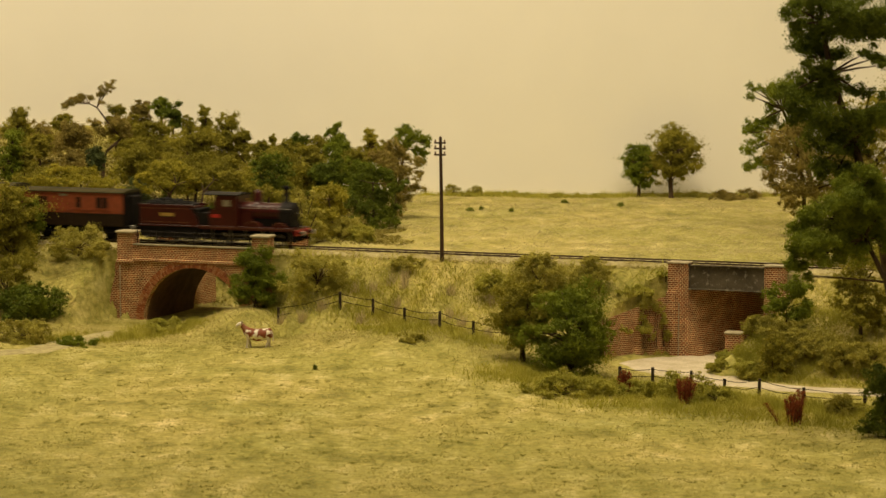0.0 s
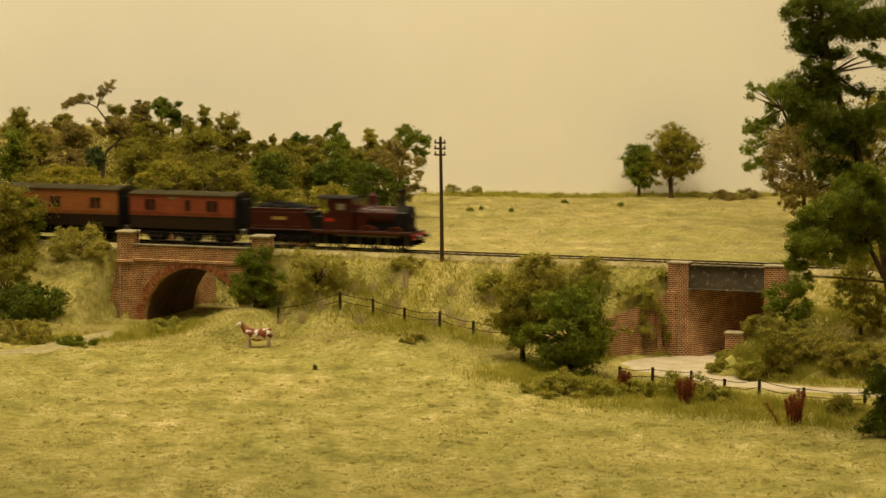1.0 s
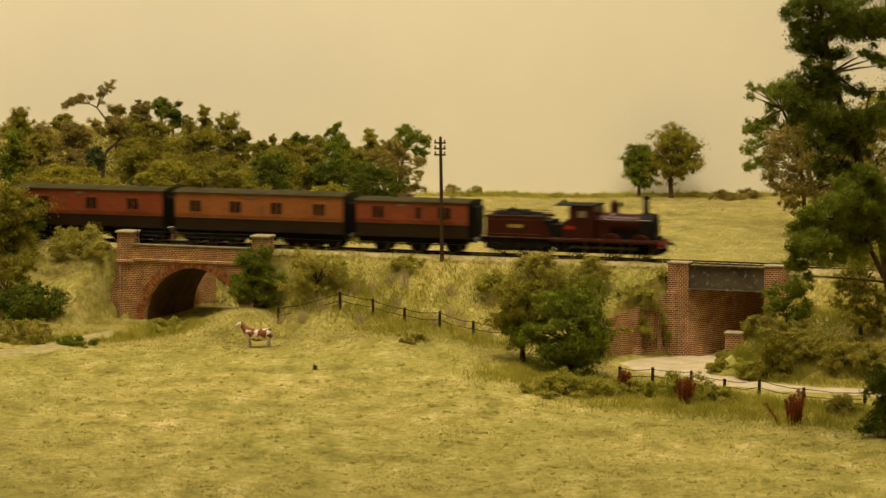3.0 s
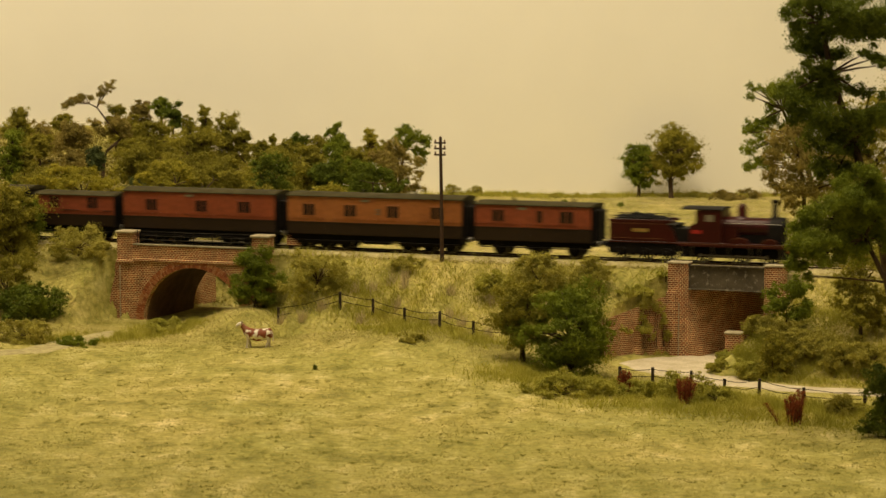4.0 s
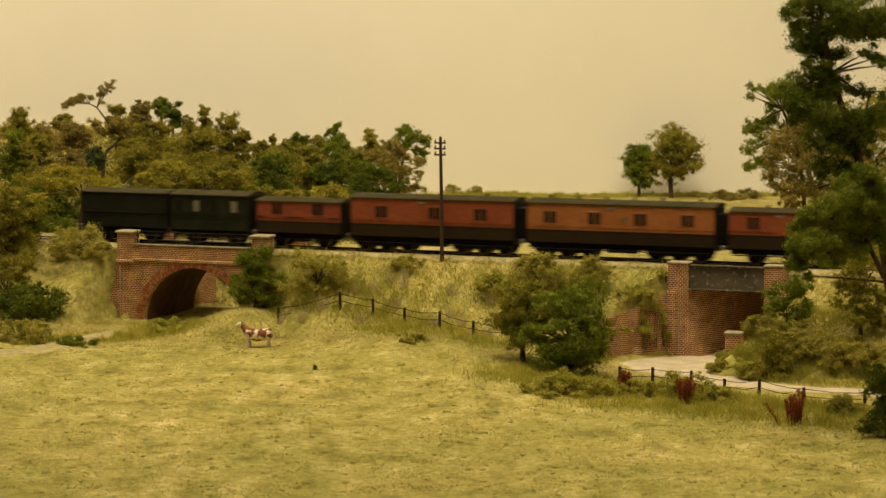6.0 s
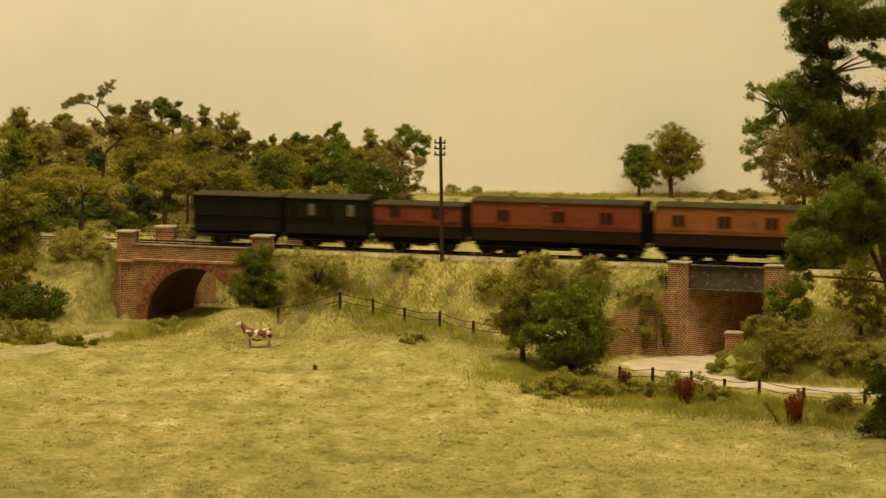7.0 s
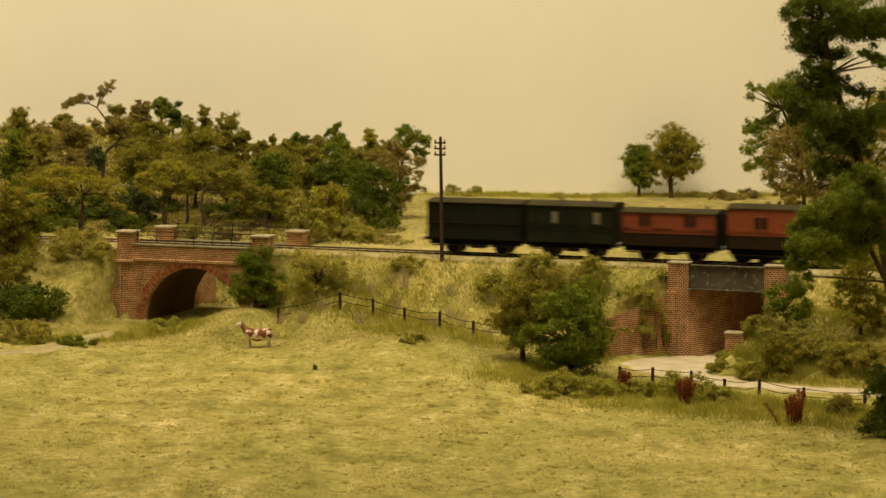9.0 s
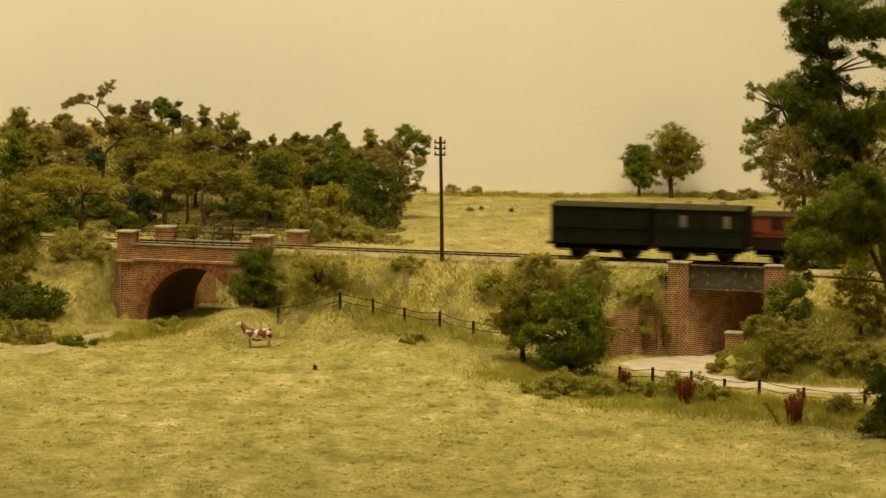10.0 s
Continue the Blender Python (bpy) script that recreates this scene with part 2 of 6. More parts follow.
def box(bm, x0, x1, y0, y1, z0, z1, cut=0.0):
    c = [bm.verts.new(p) for p in ((x0, y0, z0), (x1, y0, z0), (x1, y1, z0), (x0, y1, z0), (x0, y0, z1), (x1, y0, z1), (x1, y1, z1), (x0, y1, z1))]
    fs = [bm.faces.new([c[i] for i in f]) for f in ((0, 3, 2, 1), (4, 5, 6, 7), (0, 1, 5, 4), (1, 2, 6, 5), (2, 3, 7, 6), (3, 0, 4, 7))]
    if cut:
        es = list({e for f in fs for e in f.edges})
        bmesh.ops.bevel(bm, geom=es, offset=cut, segments=1, affect="EDGES")
    return bm


def tube(bm, points, radii, n=8, cap=True):
    """A tapered tube through points."""
    pts = [Vector(p) for p in points]
    rings = []
    for i, p in enumerate(pts):
        d = (pts[min(i + 1, len(pts) - 1)] - pts[max(i - 1, 0)]).normalized()
        a = d.orthogonal().normalized() if abs(d.z) > 0.9 else d.cross(Vector((0, 0, 1))).normalized()
        if abs(d.z) > 0.9:
            a = Vector((1, 0, 0)) - d * d.x
            a.normalize()
        b = d.cross(a)
        rings.append([bm.verts.new(p + radii[i] * (math.cos(6.2832 * k / n) * a + math.sin(6.2832 * k / n) * b)) for k in range(n)])
    for r, q in zip(rings, rings[1:]):
        for k in range(n):
            bm.faces.new((r[k], r[(k + 1) % n], q[(k + 1) % n], q[k]))
    if cap:
        bm.faces.new(rings[0][::-1])
        bm.faces.new(rings[-1])
    return bm


def prism(bm, outline, y0, y1):
    """A closed outline in x, z drawn out from y0 to y1."""
    a = [bm.verts.new((x, y0, z)) for x, z in outline]
    b = [bm.verts.new((x, y1, z)) for x, z in outline]
    n = len(a)
    for i in range(n):
        bm.faces.new((a[i], a[(i + 1) % n], b[(i + 1) % n], b[i]))
    bm.faces.new(a[::-1])
    bm.faces.new(b)
    return bm


def prism_x(bm, outline, x0, x1):
    """A closed outline in y, z drawn out from x0 to x1."""
    a = [bm.verts.new((x0, y, z)) for y, z in outline]
    b = [bm.verts.new((x1, y, z)) for y, z in outline]
    n = len(a)
    for i in range(n):
        bm.faces.new((a[i], a[(i + 1) % n], b[(i + 1) % n], b[i]))
    bm.faces.new(a[::-1])
    bm.faces.new(b)
    return bm


# ---- ground, backdrop and the room ----
X0, X1, Y0, Y1 = -62.0, 62.0, 92.0, 232.6
BACK_Y = 232.0


def ground():
    bm = shell()
    nx, ny = 311, 353
    xs, ys = np.linspace(X0, X1, nx), np.linspace(Y0, Y1, ny)
    gx, gy = np.meshgrid(xs, ys)
    gz = height(gx, gy)
    vs = [bm.verts.new((gx[j, i], gy[j, i], gz[j, i])) for j in range(ny) for i in range(nx)]
    for j in range(ny - 1):
        for i in range(nx - 1):
            k = j * nx + i
            bm.faces.new((vs[k], vs[k + 1], vs[k + nx + 1], vs[k + nx]))
    # the edges of the sheet drop to the board below
    rim = [vs[i] for i in range(nx)] + [vs[j * nx + nx - 1] for j in range(1, ny)] + [vs[(ny - 1) * nx + i] for i in range(nx - 2, -1, -1)] + [vs[j * nx] for j in range(ny - 2, 0, -1)]
    foot = [bm.verts.new((q.co.x, q.co.y, -5.3)) for q in rim]
    for i in range(len(rim)):
        k = (i + 1) % len(rim)
        bm.faces.new((rim[i], foot[i], foot[k], rim[k]))
    tagged(part("ground", bm, M_GROUND, smooth=True), "straw and olive matted grass meadow and banks", "ground", kind="structure")


def strip(name, pts, material, label, category, lift=0.05):
    """A band laid on the ground along (x, y, half-width) points."""
    bm = shell()
    rows = []
    for i in range(len(pts) - 1):
        for k in range(12):
            t = k / 12
            rows.append([pts[i][j] * (1 - t) + pts[i + 1][j] * t for j in range(3)])
    last = None
    rng = random.Random(5)
    for i, (x, y, w) in enumerate(rows):
        a, b = rows[max(i - 1, 0)], rows[min(i + 1, len(rows) - 1)]
        d = Vector((b[0] - a[0], b[1] - a[1], 0)).normalized()
        n = Vector((-d.y, d.x, 0))
        ring = []
        for k in range(-4, 5):
            q = Vector((x, y, 0)) + n * w * k / 4 * (1 + (rng.uniform(-0.12, 0.12) if abs(k) == 4 else 0))
            ring.append(bm.verts.new((q.x, q.y, min(float(height(q.x, q.y)), float(height(x, y)) + 0.12) + lift * (1 if abs(k) < 4 else -1.0))))
        if last:
            for k in range(8):
                bm.faces.new((last[k], last[k + 1], ring[k + 1], ring[k]))
        last = ring
    tagged(part(name, bm, material, smooth=True), label, category, kind="structure")


def backdrop_and_room():
    bm = box(shell(), -64, 64, BACK_Y, BACK_Y + 1.0, -5.3, 62)
    tagged(part("backdrop", bm, M_BACK), "plain cream painted sky board behind the landscape", "backdrop", kind="structure")
    r = 1 / K
    walls = (("wall_north", -2.6, 2.6, 3.9, 4.0, -0.07, 1.9), ("wall_south", -2.6, 2.6, -1.6, -1.5, -0.07, 1.9),
             ("wall_west", -2.7, -2.6, -1.5, 3.9, -0.07, 1.9), ("wall_east", 2.6, 2.7, -1.5, 3.9, -0.07, 1.9))
    for name, *b in walls:
        tagged(part(name, box(shell(), *[q * r for q in b]), M_WALL), "plain warm painted room wall", "wall", kind="structure")
    tagged(part("floor", box(shell(), *[q * r for q in (-2.7, 2.7, -1.6, 4.0, -0.12, -0.07)]), M_WALL), "plain room floor", "floor", kind="structure")
    tagged(part("ceiling", box(shell(), *[q * r for q in (-2.7, 2.7, -1.6, 4.0, 1.9, 2.0)]), M_WALL), "plain room ceiling", "ceiling", kind="structure")


ground()
backdrop_and_room()


# ---- bridges and line ----
def on_line(name, u, v, z, label, category, group="", kind=""):
    x, y = plan(u, v)
    return thing(name, x, y, z, -20.5, label, category, group, kind)


def arch_outline(r, z0, n=28):
    return [(r * math.cos(math.pi * i / n), z0 + r * math.sin(math.pi * i / n)) for i in range(n + 1)]


def arch_bridge():
    """Brick arch over the lane: local x along the track, y away, z from the lane."""
    t = on_line("arch_bridge", ARCH_U, 0, 0.0, "red-brown brick arch bridge with stone-capped piers and iron railings", "bridge")
    f, bk, spring, half = -3.0, 4.0, 0.15, 5.75
    for name, y0, y1 in (("front_wall", f, f + 0.6), ("rear_wall", bk + 1.3, bk + 1.6)):
        ar = ARCH_R if y0 < 0 else ARCH_R + 0.503
        o = [(ar, -1.2)] + arch_outline(ar, spring) + [(-ar, -1.2), (-half, -1.2), (-half, 4.5), (half, 4.5), (half, -1.2)]
        bm = prism(shell(), o, y0, y1)
        part(name, bm, M_BRICK, t)
    # barrel with thickness; the shade inside the arch is painted into its brick
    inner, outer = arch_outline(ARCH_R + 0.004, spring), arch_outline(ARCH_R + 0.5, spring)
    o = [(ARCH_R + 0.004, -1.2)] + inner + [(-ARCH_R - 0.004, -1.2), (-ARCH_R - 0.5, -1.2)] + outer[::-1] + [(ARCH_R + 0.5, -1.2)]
    part("arch_barrel", prism(shell(), o, f + 0.6, bk + 1.3), M_BARREL_SHADE, t, "brick arch barrel with its shade painted in", True)
    for s in (-1, 1):
        x0, x1 = sorted((s * (ARCH_R + 0.5), s * 5.75))
        part("abutment", box(shell(), x0, x1, f + 0.6, bk + 1.3, -1.2, 4.5), M_BRICK, t)
    # ring of voussoirs, two courses, slightly proud
    for y0, y1 in ((f - 0.05, f + 0.1),):
        bm = shell()
        for course in range(2):
            r0, n = ARCH_R + 0.02 + course * 0.30, 96 + course * 6
            for i in range(n):
                a0, a1 = math.pi * (i + 0.08) / n, math.pi * (i + 0.92) / n
                r1 = r0 + 0.27
                prism(bm, [(r0 * math.cos(a0), spring + r0 * math.sin(a0)), (r1 * math.cos(a0), spring + r1 * math.sin(a0)),
                           (r1 * math.cos(a1), spring + r1 * math.sin(a1)), (r0 * math.cos(a1), spring + r0 * math.sin(a1))], y0, y1)
        tagged(part("arch_ring", bm, M_VOUSSOIR, t, "radial brick arch ring"), kind="stuff")
    for y0, y1 in ((f, f + 0.45), (bk - 0.45, bk)):
        top = 5.66 if y0 < 0 else 5.38
        part("string_course", box(shell(), -5.0, 5.0, y0 - 0.10, y1 + 0.02, 4.5, 4.72, 0.03), M_BRICK, t)
        part("parapet", box(shell(), -5.0, 5.0, y0, y1, 4.72, top), M_BRICK, t)
        part("coping", box(shell(), -5.0, 5.0, y0 - 0.06, y1 + 0.06, top, top + 0.12, 0.03), M_CAP, t, "weathered parapet coping")
    part("deck", box(shell(), -5.7, 5.7, f + 0.46, bk - 0.46, 4.55, 5.42), M_BALLAST, t)
    for y0, h in ((f - 0.12, 6.54), (bk - 1.0, 6.36)):
        for s in (-1, 1):
            cx = s * 5.4
            p = part("pier", box(shell(), cx - 0.62, cx + 0.62, y0, y0 + 1.12, 4.5, h), M_BRICK, t)
            part("pier_foot", box(shell(), cx - 0.70, cx + 0.70, y0 - 0.08, y0 + 1.2, 4.36, 4.6, 0.04), M_BRICK, p)
            part("cap", box(shell(), cx - 0.74, cx + 0.74, y0 - 0.12, y0 + 1.24, h, h + 0.17, 0.05), M_STONE, p, "weathered stone pier cap")
    for s in (-1, 1):
        x0, x1 = sorted((s * 5.55, s * 6.15))
        part("pilaster", box(shell(), x0, x1, f - 0.06, f + 0.7, -1.2, 4.5, 0.02), M_BRICK, t)
    part("drainpipe", tube(shell(), [(-5.82, f - 0.1, -0.5), (-5.82, f - 0.1, 4.2)], [0.05, 0.05], 6), M_STONE, t, "pale narrow drainpipe")
    # iron railings over the parapets
    for yc in (f + 0.22, bk - 0.22):
        bm = shell()
        for z in (6.12, 6.42, 6.72):
            tube(bm, [(-4.7, yc, z - 0.02), (0, yc, z - 0.05), (4.7, yc, z - 0.02)], [0.022] * 3, 5)
        r = part("railing", bm, M_IRON, t, "thin dark iron railing")
        for i in range(7):
            x = -4.5 + 1.5 * i
            part("railing_post", tube(shell(), [(x, yc, 5.8), (x, yc, 6.78)], [0.035, 0.025], 6), M_IRON, r)
    # wing walls falling away from the front, and behind
    part("end_wall", prism(shell(), [(-6.14, 4.1), (-6.14, -1.2), (-7.3, -1.2), (-7.05, 0.0), (-6.6, 2.4)], f + 0.05, f + 0.7), M_BRICK, t)
    for s in (-1, 1):
        bm = shell()
        for y0, y1, sg, run in ((f - 0.0, f + 0.5, 1, 1.5), (bk - 0.1, bk + 0.4, -1, 5.0)):
            a = [(s * 6.1, y0, -1.2), (s * 6.1, y0, 4.3), (s * (6.1 + 1.4), y0 + sg * run, 2.8), (s * (6.1 + 1.4), y0 + sg * run, -1.2)]
            va = [bm.verts.new(p) for p in a]
            vb = [bm.verts.new((p[0] + s * 0.4, p[1] + 0.5, p[2])) for p in a]
            for i in range(4):
                bm.faces.new((va[i], va[(i + 1) % 4], vb[(i + 1) % 4], vb[i]))
            bm.faces.new(va)
            bm.faces.new(vb)
        part("wing_wall", bm, M_BRICK, t)
    for s in (-1, 1):
        bm = shell()
        bend, far, top = (4.2, 4.0, 2.3) if s < 0 else (6.6, 5, 1.6)
        rb = bk + 1.6
        a = [(s * 4.52, rb, -1.0), (s * 4.52, rb, 4.4), (s * bend, rb + far, top), (s * bend, rb + far, -1.0)]
        va = [bm.verts.new(p) for p in a]
        vb = [bm.verts.new((p[0] + s * 1.4, p[1], p[2])) for p in a]
        for i in range(4):
            bm.faces.new((va[i], va[(i + 1) % 4], vb[(i + 1) % 4], vb[i]))
        bm.faces.new(va)
        bm.faces.new(vb)
        part("rear_wing_wall", bm, M_BRICK, t)


def girder_bridge():
    """Steel girders on brick abutments over the sandy road."""
    uc = 0.5 * (GIRD_U0 + GIRD_U1)
    t = on_line("girder_bridge", uc, 0, 0.0, "grey plate girder bridge on red brick abutments", "bridge")
    hw = 0.5 * (GIRD_U1 - GIRD_U0)
    f, bk = -3.0, 3.6
    for s in (-1, 1):
        x0, x1 = sorted((s * hw, s * (hw + 1.42)))
        far = SKEW * (bk - f)
        bm = shell()
        low = [bm.verts.new(q) for q in ((x0, f, -1.6), (x1, f, -1.6), (x1 + far, bk, -1.6), (x0 + far, bk, -1.6))]
        upp = [bm.verts.new(q) for q in ((x0, f, 4.05), (x1, f, 4.05), (x1 + far, bk, 4.05), (x0 + far, bk, 4.05))]
        bm.faces.new(low[::-1])
        bm.faces.new(upp)
        for i in range(4):
            bm.faces.new((low[i], low[(i + 1) % 4], upp[(i + 1) % 4], upp[i]))
        part("abutment", bm, M_BRICK, t)
        bm = shell()
        ex = s * (hw + 0.003) + far
        pts = [(ex, bk, -1.6), (ex, bk, 4.6), (ex + 5.5, bk + 6.5, 2.6), (ex + 5.5, bk + 6.5, -1.6)]
        va = [bm.verts.new(q) for q in pts]
        vb = [bm.verts.new((q[0] + s * 0.5, q[1], q[2])) for q in pts]
        for i in range(4):
            bm.faces.new((va[i], va[(i + 1) % 4], vb[(i + 1) % 4], vb[i]))
        bm.faces.new(va)
        bm.faces.new(vb)
        part("rear_wing_wall", bm, M_BRICK, t)
        for y0, sh in ((f, 0.0), (bk - 1.0, SKEW * (bk - f))):
            x0, x1 = sorted((s * hw + sh, s * (hw + 1.42) + sh))
            ph = 5.80 if y0 < 0 else 5.30
            p = part("pier", box(shell(), x0, x1, y0 + 0.002, y0 + 1.0, 4.05, ph), M_BRICK, t)
            part("cap", box(shell(), x0 - 0.06, x1 + 0.06, y0 - 0.06, y0 + 1.06, ph, ph + 0.13, 0.04), M_STONE, p, "weathered stone cap")
        mid = 0.5 * SKEW * (bk - f)
        bx0, bx1 = sorted((s * (hw + 0.1) + mid, s * (hw + 1.3) + mid))
        part("bed_wall", box(shell(), bx0, bx1, f + 1.0, bk - 1.0, 4.05, 5.35), M_BRICK, t)
        px0, px1 = sorted((s * (hw + 0.85), s * (hw + 1.5)))
        part("pilaster", box(shell(), px0, px1, f - 0.12, f + 0.3, -1.6, 3.9, 0.02), M_BRICK, t)
        # splayed wing wall with a sloping top
        bm = shell()
        e, sp = (3.75, 4.5) if s < 0 else (4.0, 1.6)
        pts = [(s * (hw + 1.4), f, -1.6), (s * (hw + 1.4), f, 3.65), (s * (hw + 1.4 + e), f - sp, 2.1), (s * (hw + 1.4 + e), f - sp, -1.6)]
        va = [bm.verts.new(p) for p in pts]
        vb = [bm.verts.new((p[0], p[1] + 1.1, p[2])) for p in pts]
        for i in range(4):
            bm.faces.new((va[i], va[(i + 1) % 4], vb[(i + 1) % 4], vb[i]))
        bm.faces.new(va)
        bm.faces.new(vb)
        w = part("wing_wall", bm, M_BRICK, t)
    part("drainpipe", tube(shell(), [(-hw - 0.62, f - 0.06, -1.0), (-hw - 0.62, f - 0.06, 3.2)], [0.04, 0.04], 6), M_STONE, t, "pale narrow drainpipe")
    for y0, sh in ((f + 0.1, 0.0), (bk - 0.35, SKEW * (bk - f))):
        g = part("girder", box(shell(), sh - hw - 0.1, sh + hw + 0.1, y0 + 0.06, y0 + 0.14, 4.12, 5.72 if y0 < 0 else 5.34), M_GIRDER, t)
        for z in (4.08, 5.68 if y0 < 0 else 5.30):
            part("flange", box(shell(), sh - hw - 0.1, sh + hw + 0.1, y0 - 0.08, y0 + 0.28, z, z + 0.09, 0.015), M_GIRDER, g)
        for i in range(5):
            x = sh - hw + 0.05 + i * (2 * hw - 0.1) / 4
            part("stiffener", box(shell(), x - 0.035, x + 0.035, y0 + 0.0, y0 + 0.062, 4.17, 5.68 if y0 < 0 else 5.30), M_GIRDER, g)
    part("deck", box(shell(), -hw - 1.0, hw + 5.2, f + 0.42, bk - 0.4, 4.6, 5.34), M_BALLAST, t)
    return t


def track():
    t = on_line("railway_track", 0, 0, 0, "single line of rusty rails on earthy ballast", "track", kind="structure")
    bm = shell()
    prof = [(-2.3, 5.30), (-1.6, 5.595), (1.6, 5.595), (2.3, 5.30)]
    prism_x(bm, prof, -52, 44)
    part("ballast_bed", bm, M_BALLAST, t)
    for y in (-0.74, 0.74):
        p = [(y - 0.07, 5.58), (y - 0.07, 5.60), (y - 0.012, 5.615), (y - 0.012, 5.665), (y - 0.035, 5.675), (y - 0.035, 5.70),
             (y + 0.035, 5.70), (y + 0.035, 5.675), (y + 0.012, 5.665), (y + 0.012, 5.615), (y + 0.07, 5.60), (y + 0.07, 5.58)]
        part("rail", prism_x(shell(), p, -52, 44), M_RAIL, t, "rusty steel rail")
    first = part("sleeper", box(shell(), -0.125, 0.125, -1.3, 1.3, 5.45, 5.61, 0.01), M_SLEEPER, t, "weathered timber sleeper")
    first.location = (-51.6 * K, 0, 0)
    for i in range(1, 127):
        o = new("sleeper", first.data)
        o.parent = t
        o.location = ((-51.6 + 0.76 * i) * K, 0, 0)
        tagged(o, "weathered timber sleeper")


def gate_pier():
    x, y = GATE_PIER
    z = float(height(x, y))
    t = thing("gate_pier", x, y, z, -20.5, "low brick pier with a pale stone cap beside the road", "pier")
    part("shaft", box(shell(), -0.55, 0.55, -0.4, 0.4, -0.6, GATE_TOP - 0.15), M_BRICK, t)
    part("cap", box(shell(), -0.62, 0.62, -0.47, 0.47, GATE_TOP - 0.15, GATE_TOP, 0.05), M_STONE, t, "pale stone cap")


arch_bridge()
girder_bridge()
track()


# ---- telegraph pole, fences ----
def telegraph_pole():
    x, y = plan(0.75, -2.3)
    z = float(height(x, y)) - 0.3
    t = thing("telegraph_pole", x, y, z, -20.5, "tall dark creosoted telegraph pole with short cross-arms", "pole")
    part("shaft", tube(shell(), [(0, 0, 0), (-0.06, 0, 5), (-0.12, 0, 8.85)], [0.15, 0.125, 0.10], 10), M_POLE, t, smooth=True)
    part("cap", tube(shell(), [(-0.12, 0, 8.85), (-0.12, 0, 8.97)], [0.14, 0.02], 10), M_POLE, t)
    for i, zz in enumerate((8.45, 8.05, 7.62)):
        w = 0.42
        a = part("cross_arm", box(shell(), -w - 0.12, w - 0.12, -0.17, -0.05, zz, zz + 0.11, 0.01), M_POLE, t)
        for xx in (-w - 0.04, w - 0.20):
            part("insulator", tube(shell(), [(xx, -0.11, zz + 0.11), (xx, -0.11, zz + 0.18), (xx, -0.11, zz + 0.28)], [0.03, 0.075, 0.05], 8), M_PORCELAIN, a, "brown porcelain insulator")


def fence(posts, tall, label):
    """Timber posts at (x, y), joined by two sagging wires."""
    x0, y0 = posts[0]
    t = thing("fence", x0, y0, float(height(x0, y0)), 0, label, "fence")
    rng = random.Random(11)
    tops = []
    for x, y in posts:
        z = float(height(x, y)) - float(height(x0, y0))
        h = tall * rng.uniform(0.92, 1.08)
        dx, dy = x - x0, y - y0
        lean = rng.uniform(-0.05, 0.05)
        bm = tube(shell(), [(dx, dy, z - 0.3), (dx + lean, dy, z + h)], [0.11, 0.095], 6)
        part("post", bm, M_WOOD, t, "dark weathered timber post")
        tops.append((dx, dy, z, h, lean))
    for frac in (0.92, 0.52):
        for (ax, ay, az, ah, al), (bx, by, bz, bh, bl) in zip(tops, tops[1:]):
            pts = []
            for i in range(7):
                k = i / 6
                pts.append((ax + al * frac + (bx + bl * frac - ax - al * frac) * k, ay - 0.1 + (by - ay) * k,
                            az + ah * frac + (bz + bh * frac - az - ah * frac) * k - 0.22 * 4 * k * (1 - k) * rng.uniform(0.4, 1.0) * 0.6))
            part("wire", tube(shell(), pts, [0.022] * 7, 5), M_IRON, t, "slack dark fence wire")


# ---- trees, shrubs and grass ----
def unit(rng, n):
    d = rng.normal(size=(n, 3))
    return d / np.linalg.norm(d, axis=1)[:, None]


def flakes(rng, p, e, size, loose):
    """Triangles of the given size at p, facing roughly along e."""
    n = e + loose * rng.normal(size=p.shape) + np.array([0, 0, 0.25])
    n /= np.linalg.norm(n, axis=1)[:, None]
    a = np.cross(n, rng.normal(size=p.shape))
    a /= np.linalg.norm(a, axis=1)[:, None]
    b = np.cross(n, a)
    s = size * rng.uniform(0.5, 1.35, (len(p), 1))
    return np.stack([p - a * s, p + a * s * 0.5 - b * s * 0.75, p + a * s * 0.5 + b * s * 0.75], 1)


def clumps(rng, puffs, count, size, lumps=9, inner=15):
    """Foliage for puffs (centre, radii): matted flakes inside, a fuzz of small leaves outside, (n, 3, 3)."""
    c = np.array([p[0] for p in puffs], float)
    r = np.array([p[1] for p in puffs], float)
    k = np.repeat(np.arange(len(c)), lumps)
    lc = c[k] + unit(rng, len(k)) * r[k] * rng.uniform(0.25, 0.95, (len(k), 1))
    lr = r[k] * rng.uniform(0.20, 0.55, (len(k), 1))
    j = np.repeat(np.arange(len(k)), inner)
    e = unit(rng, len(j))
    mat = flakes(rng, lc[j] + e * lr[j] * rng.uniform(0.25, 0.75, (len(j), 1)), e, np.minimum(lr[j][:, :1] * 0.36, 0.15), 0.5)
    w = lr[:, 0] ** 2
    j = rng.choice(len(k), count, p=w / w.sum())
    e = unit(rng, count)
    stray = rng.random((count, 1))
    fuzz = flakes(rng, lc[j] + e * lr[j] * (0.62 + 0.55 * stray + 0.7 * stray ** 7), e, size, 0.5)
    return np.concatenate([mat, fuzz])


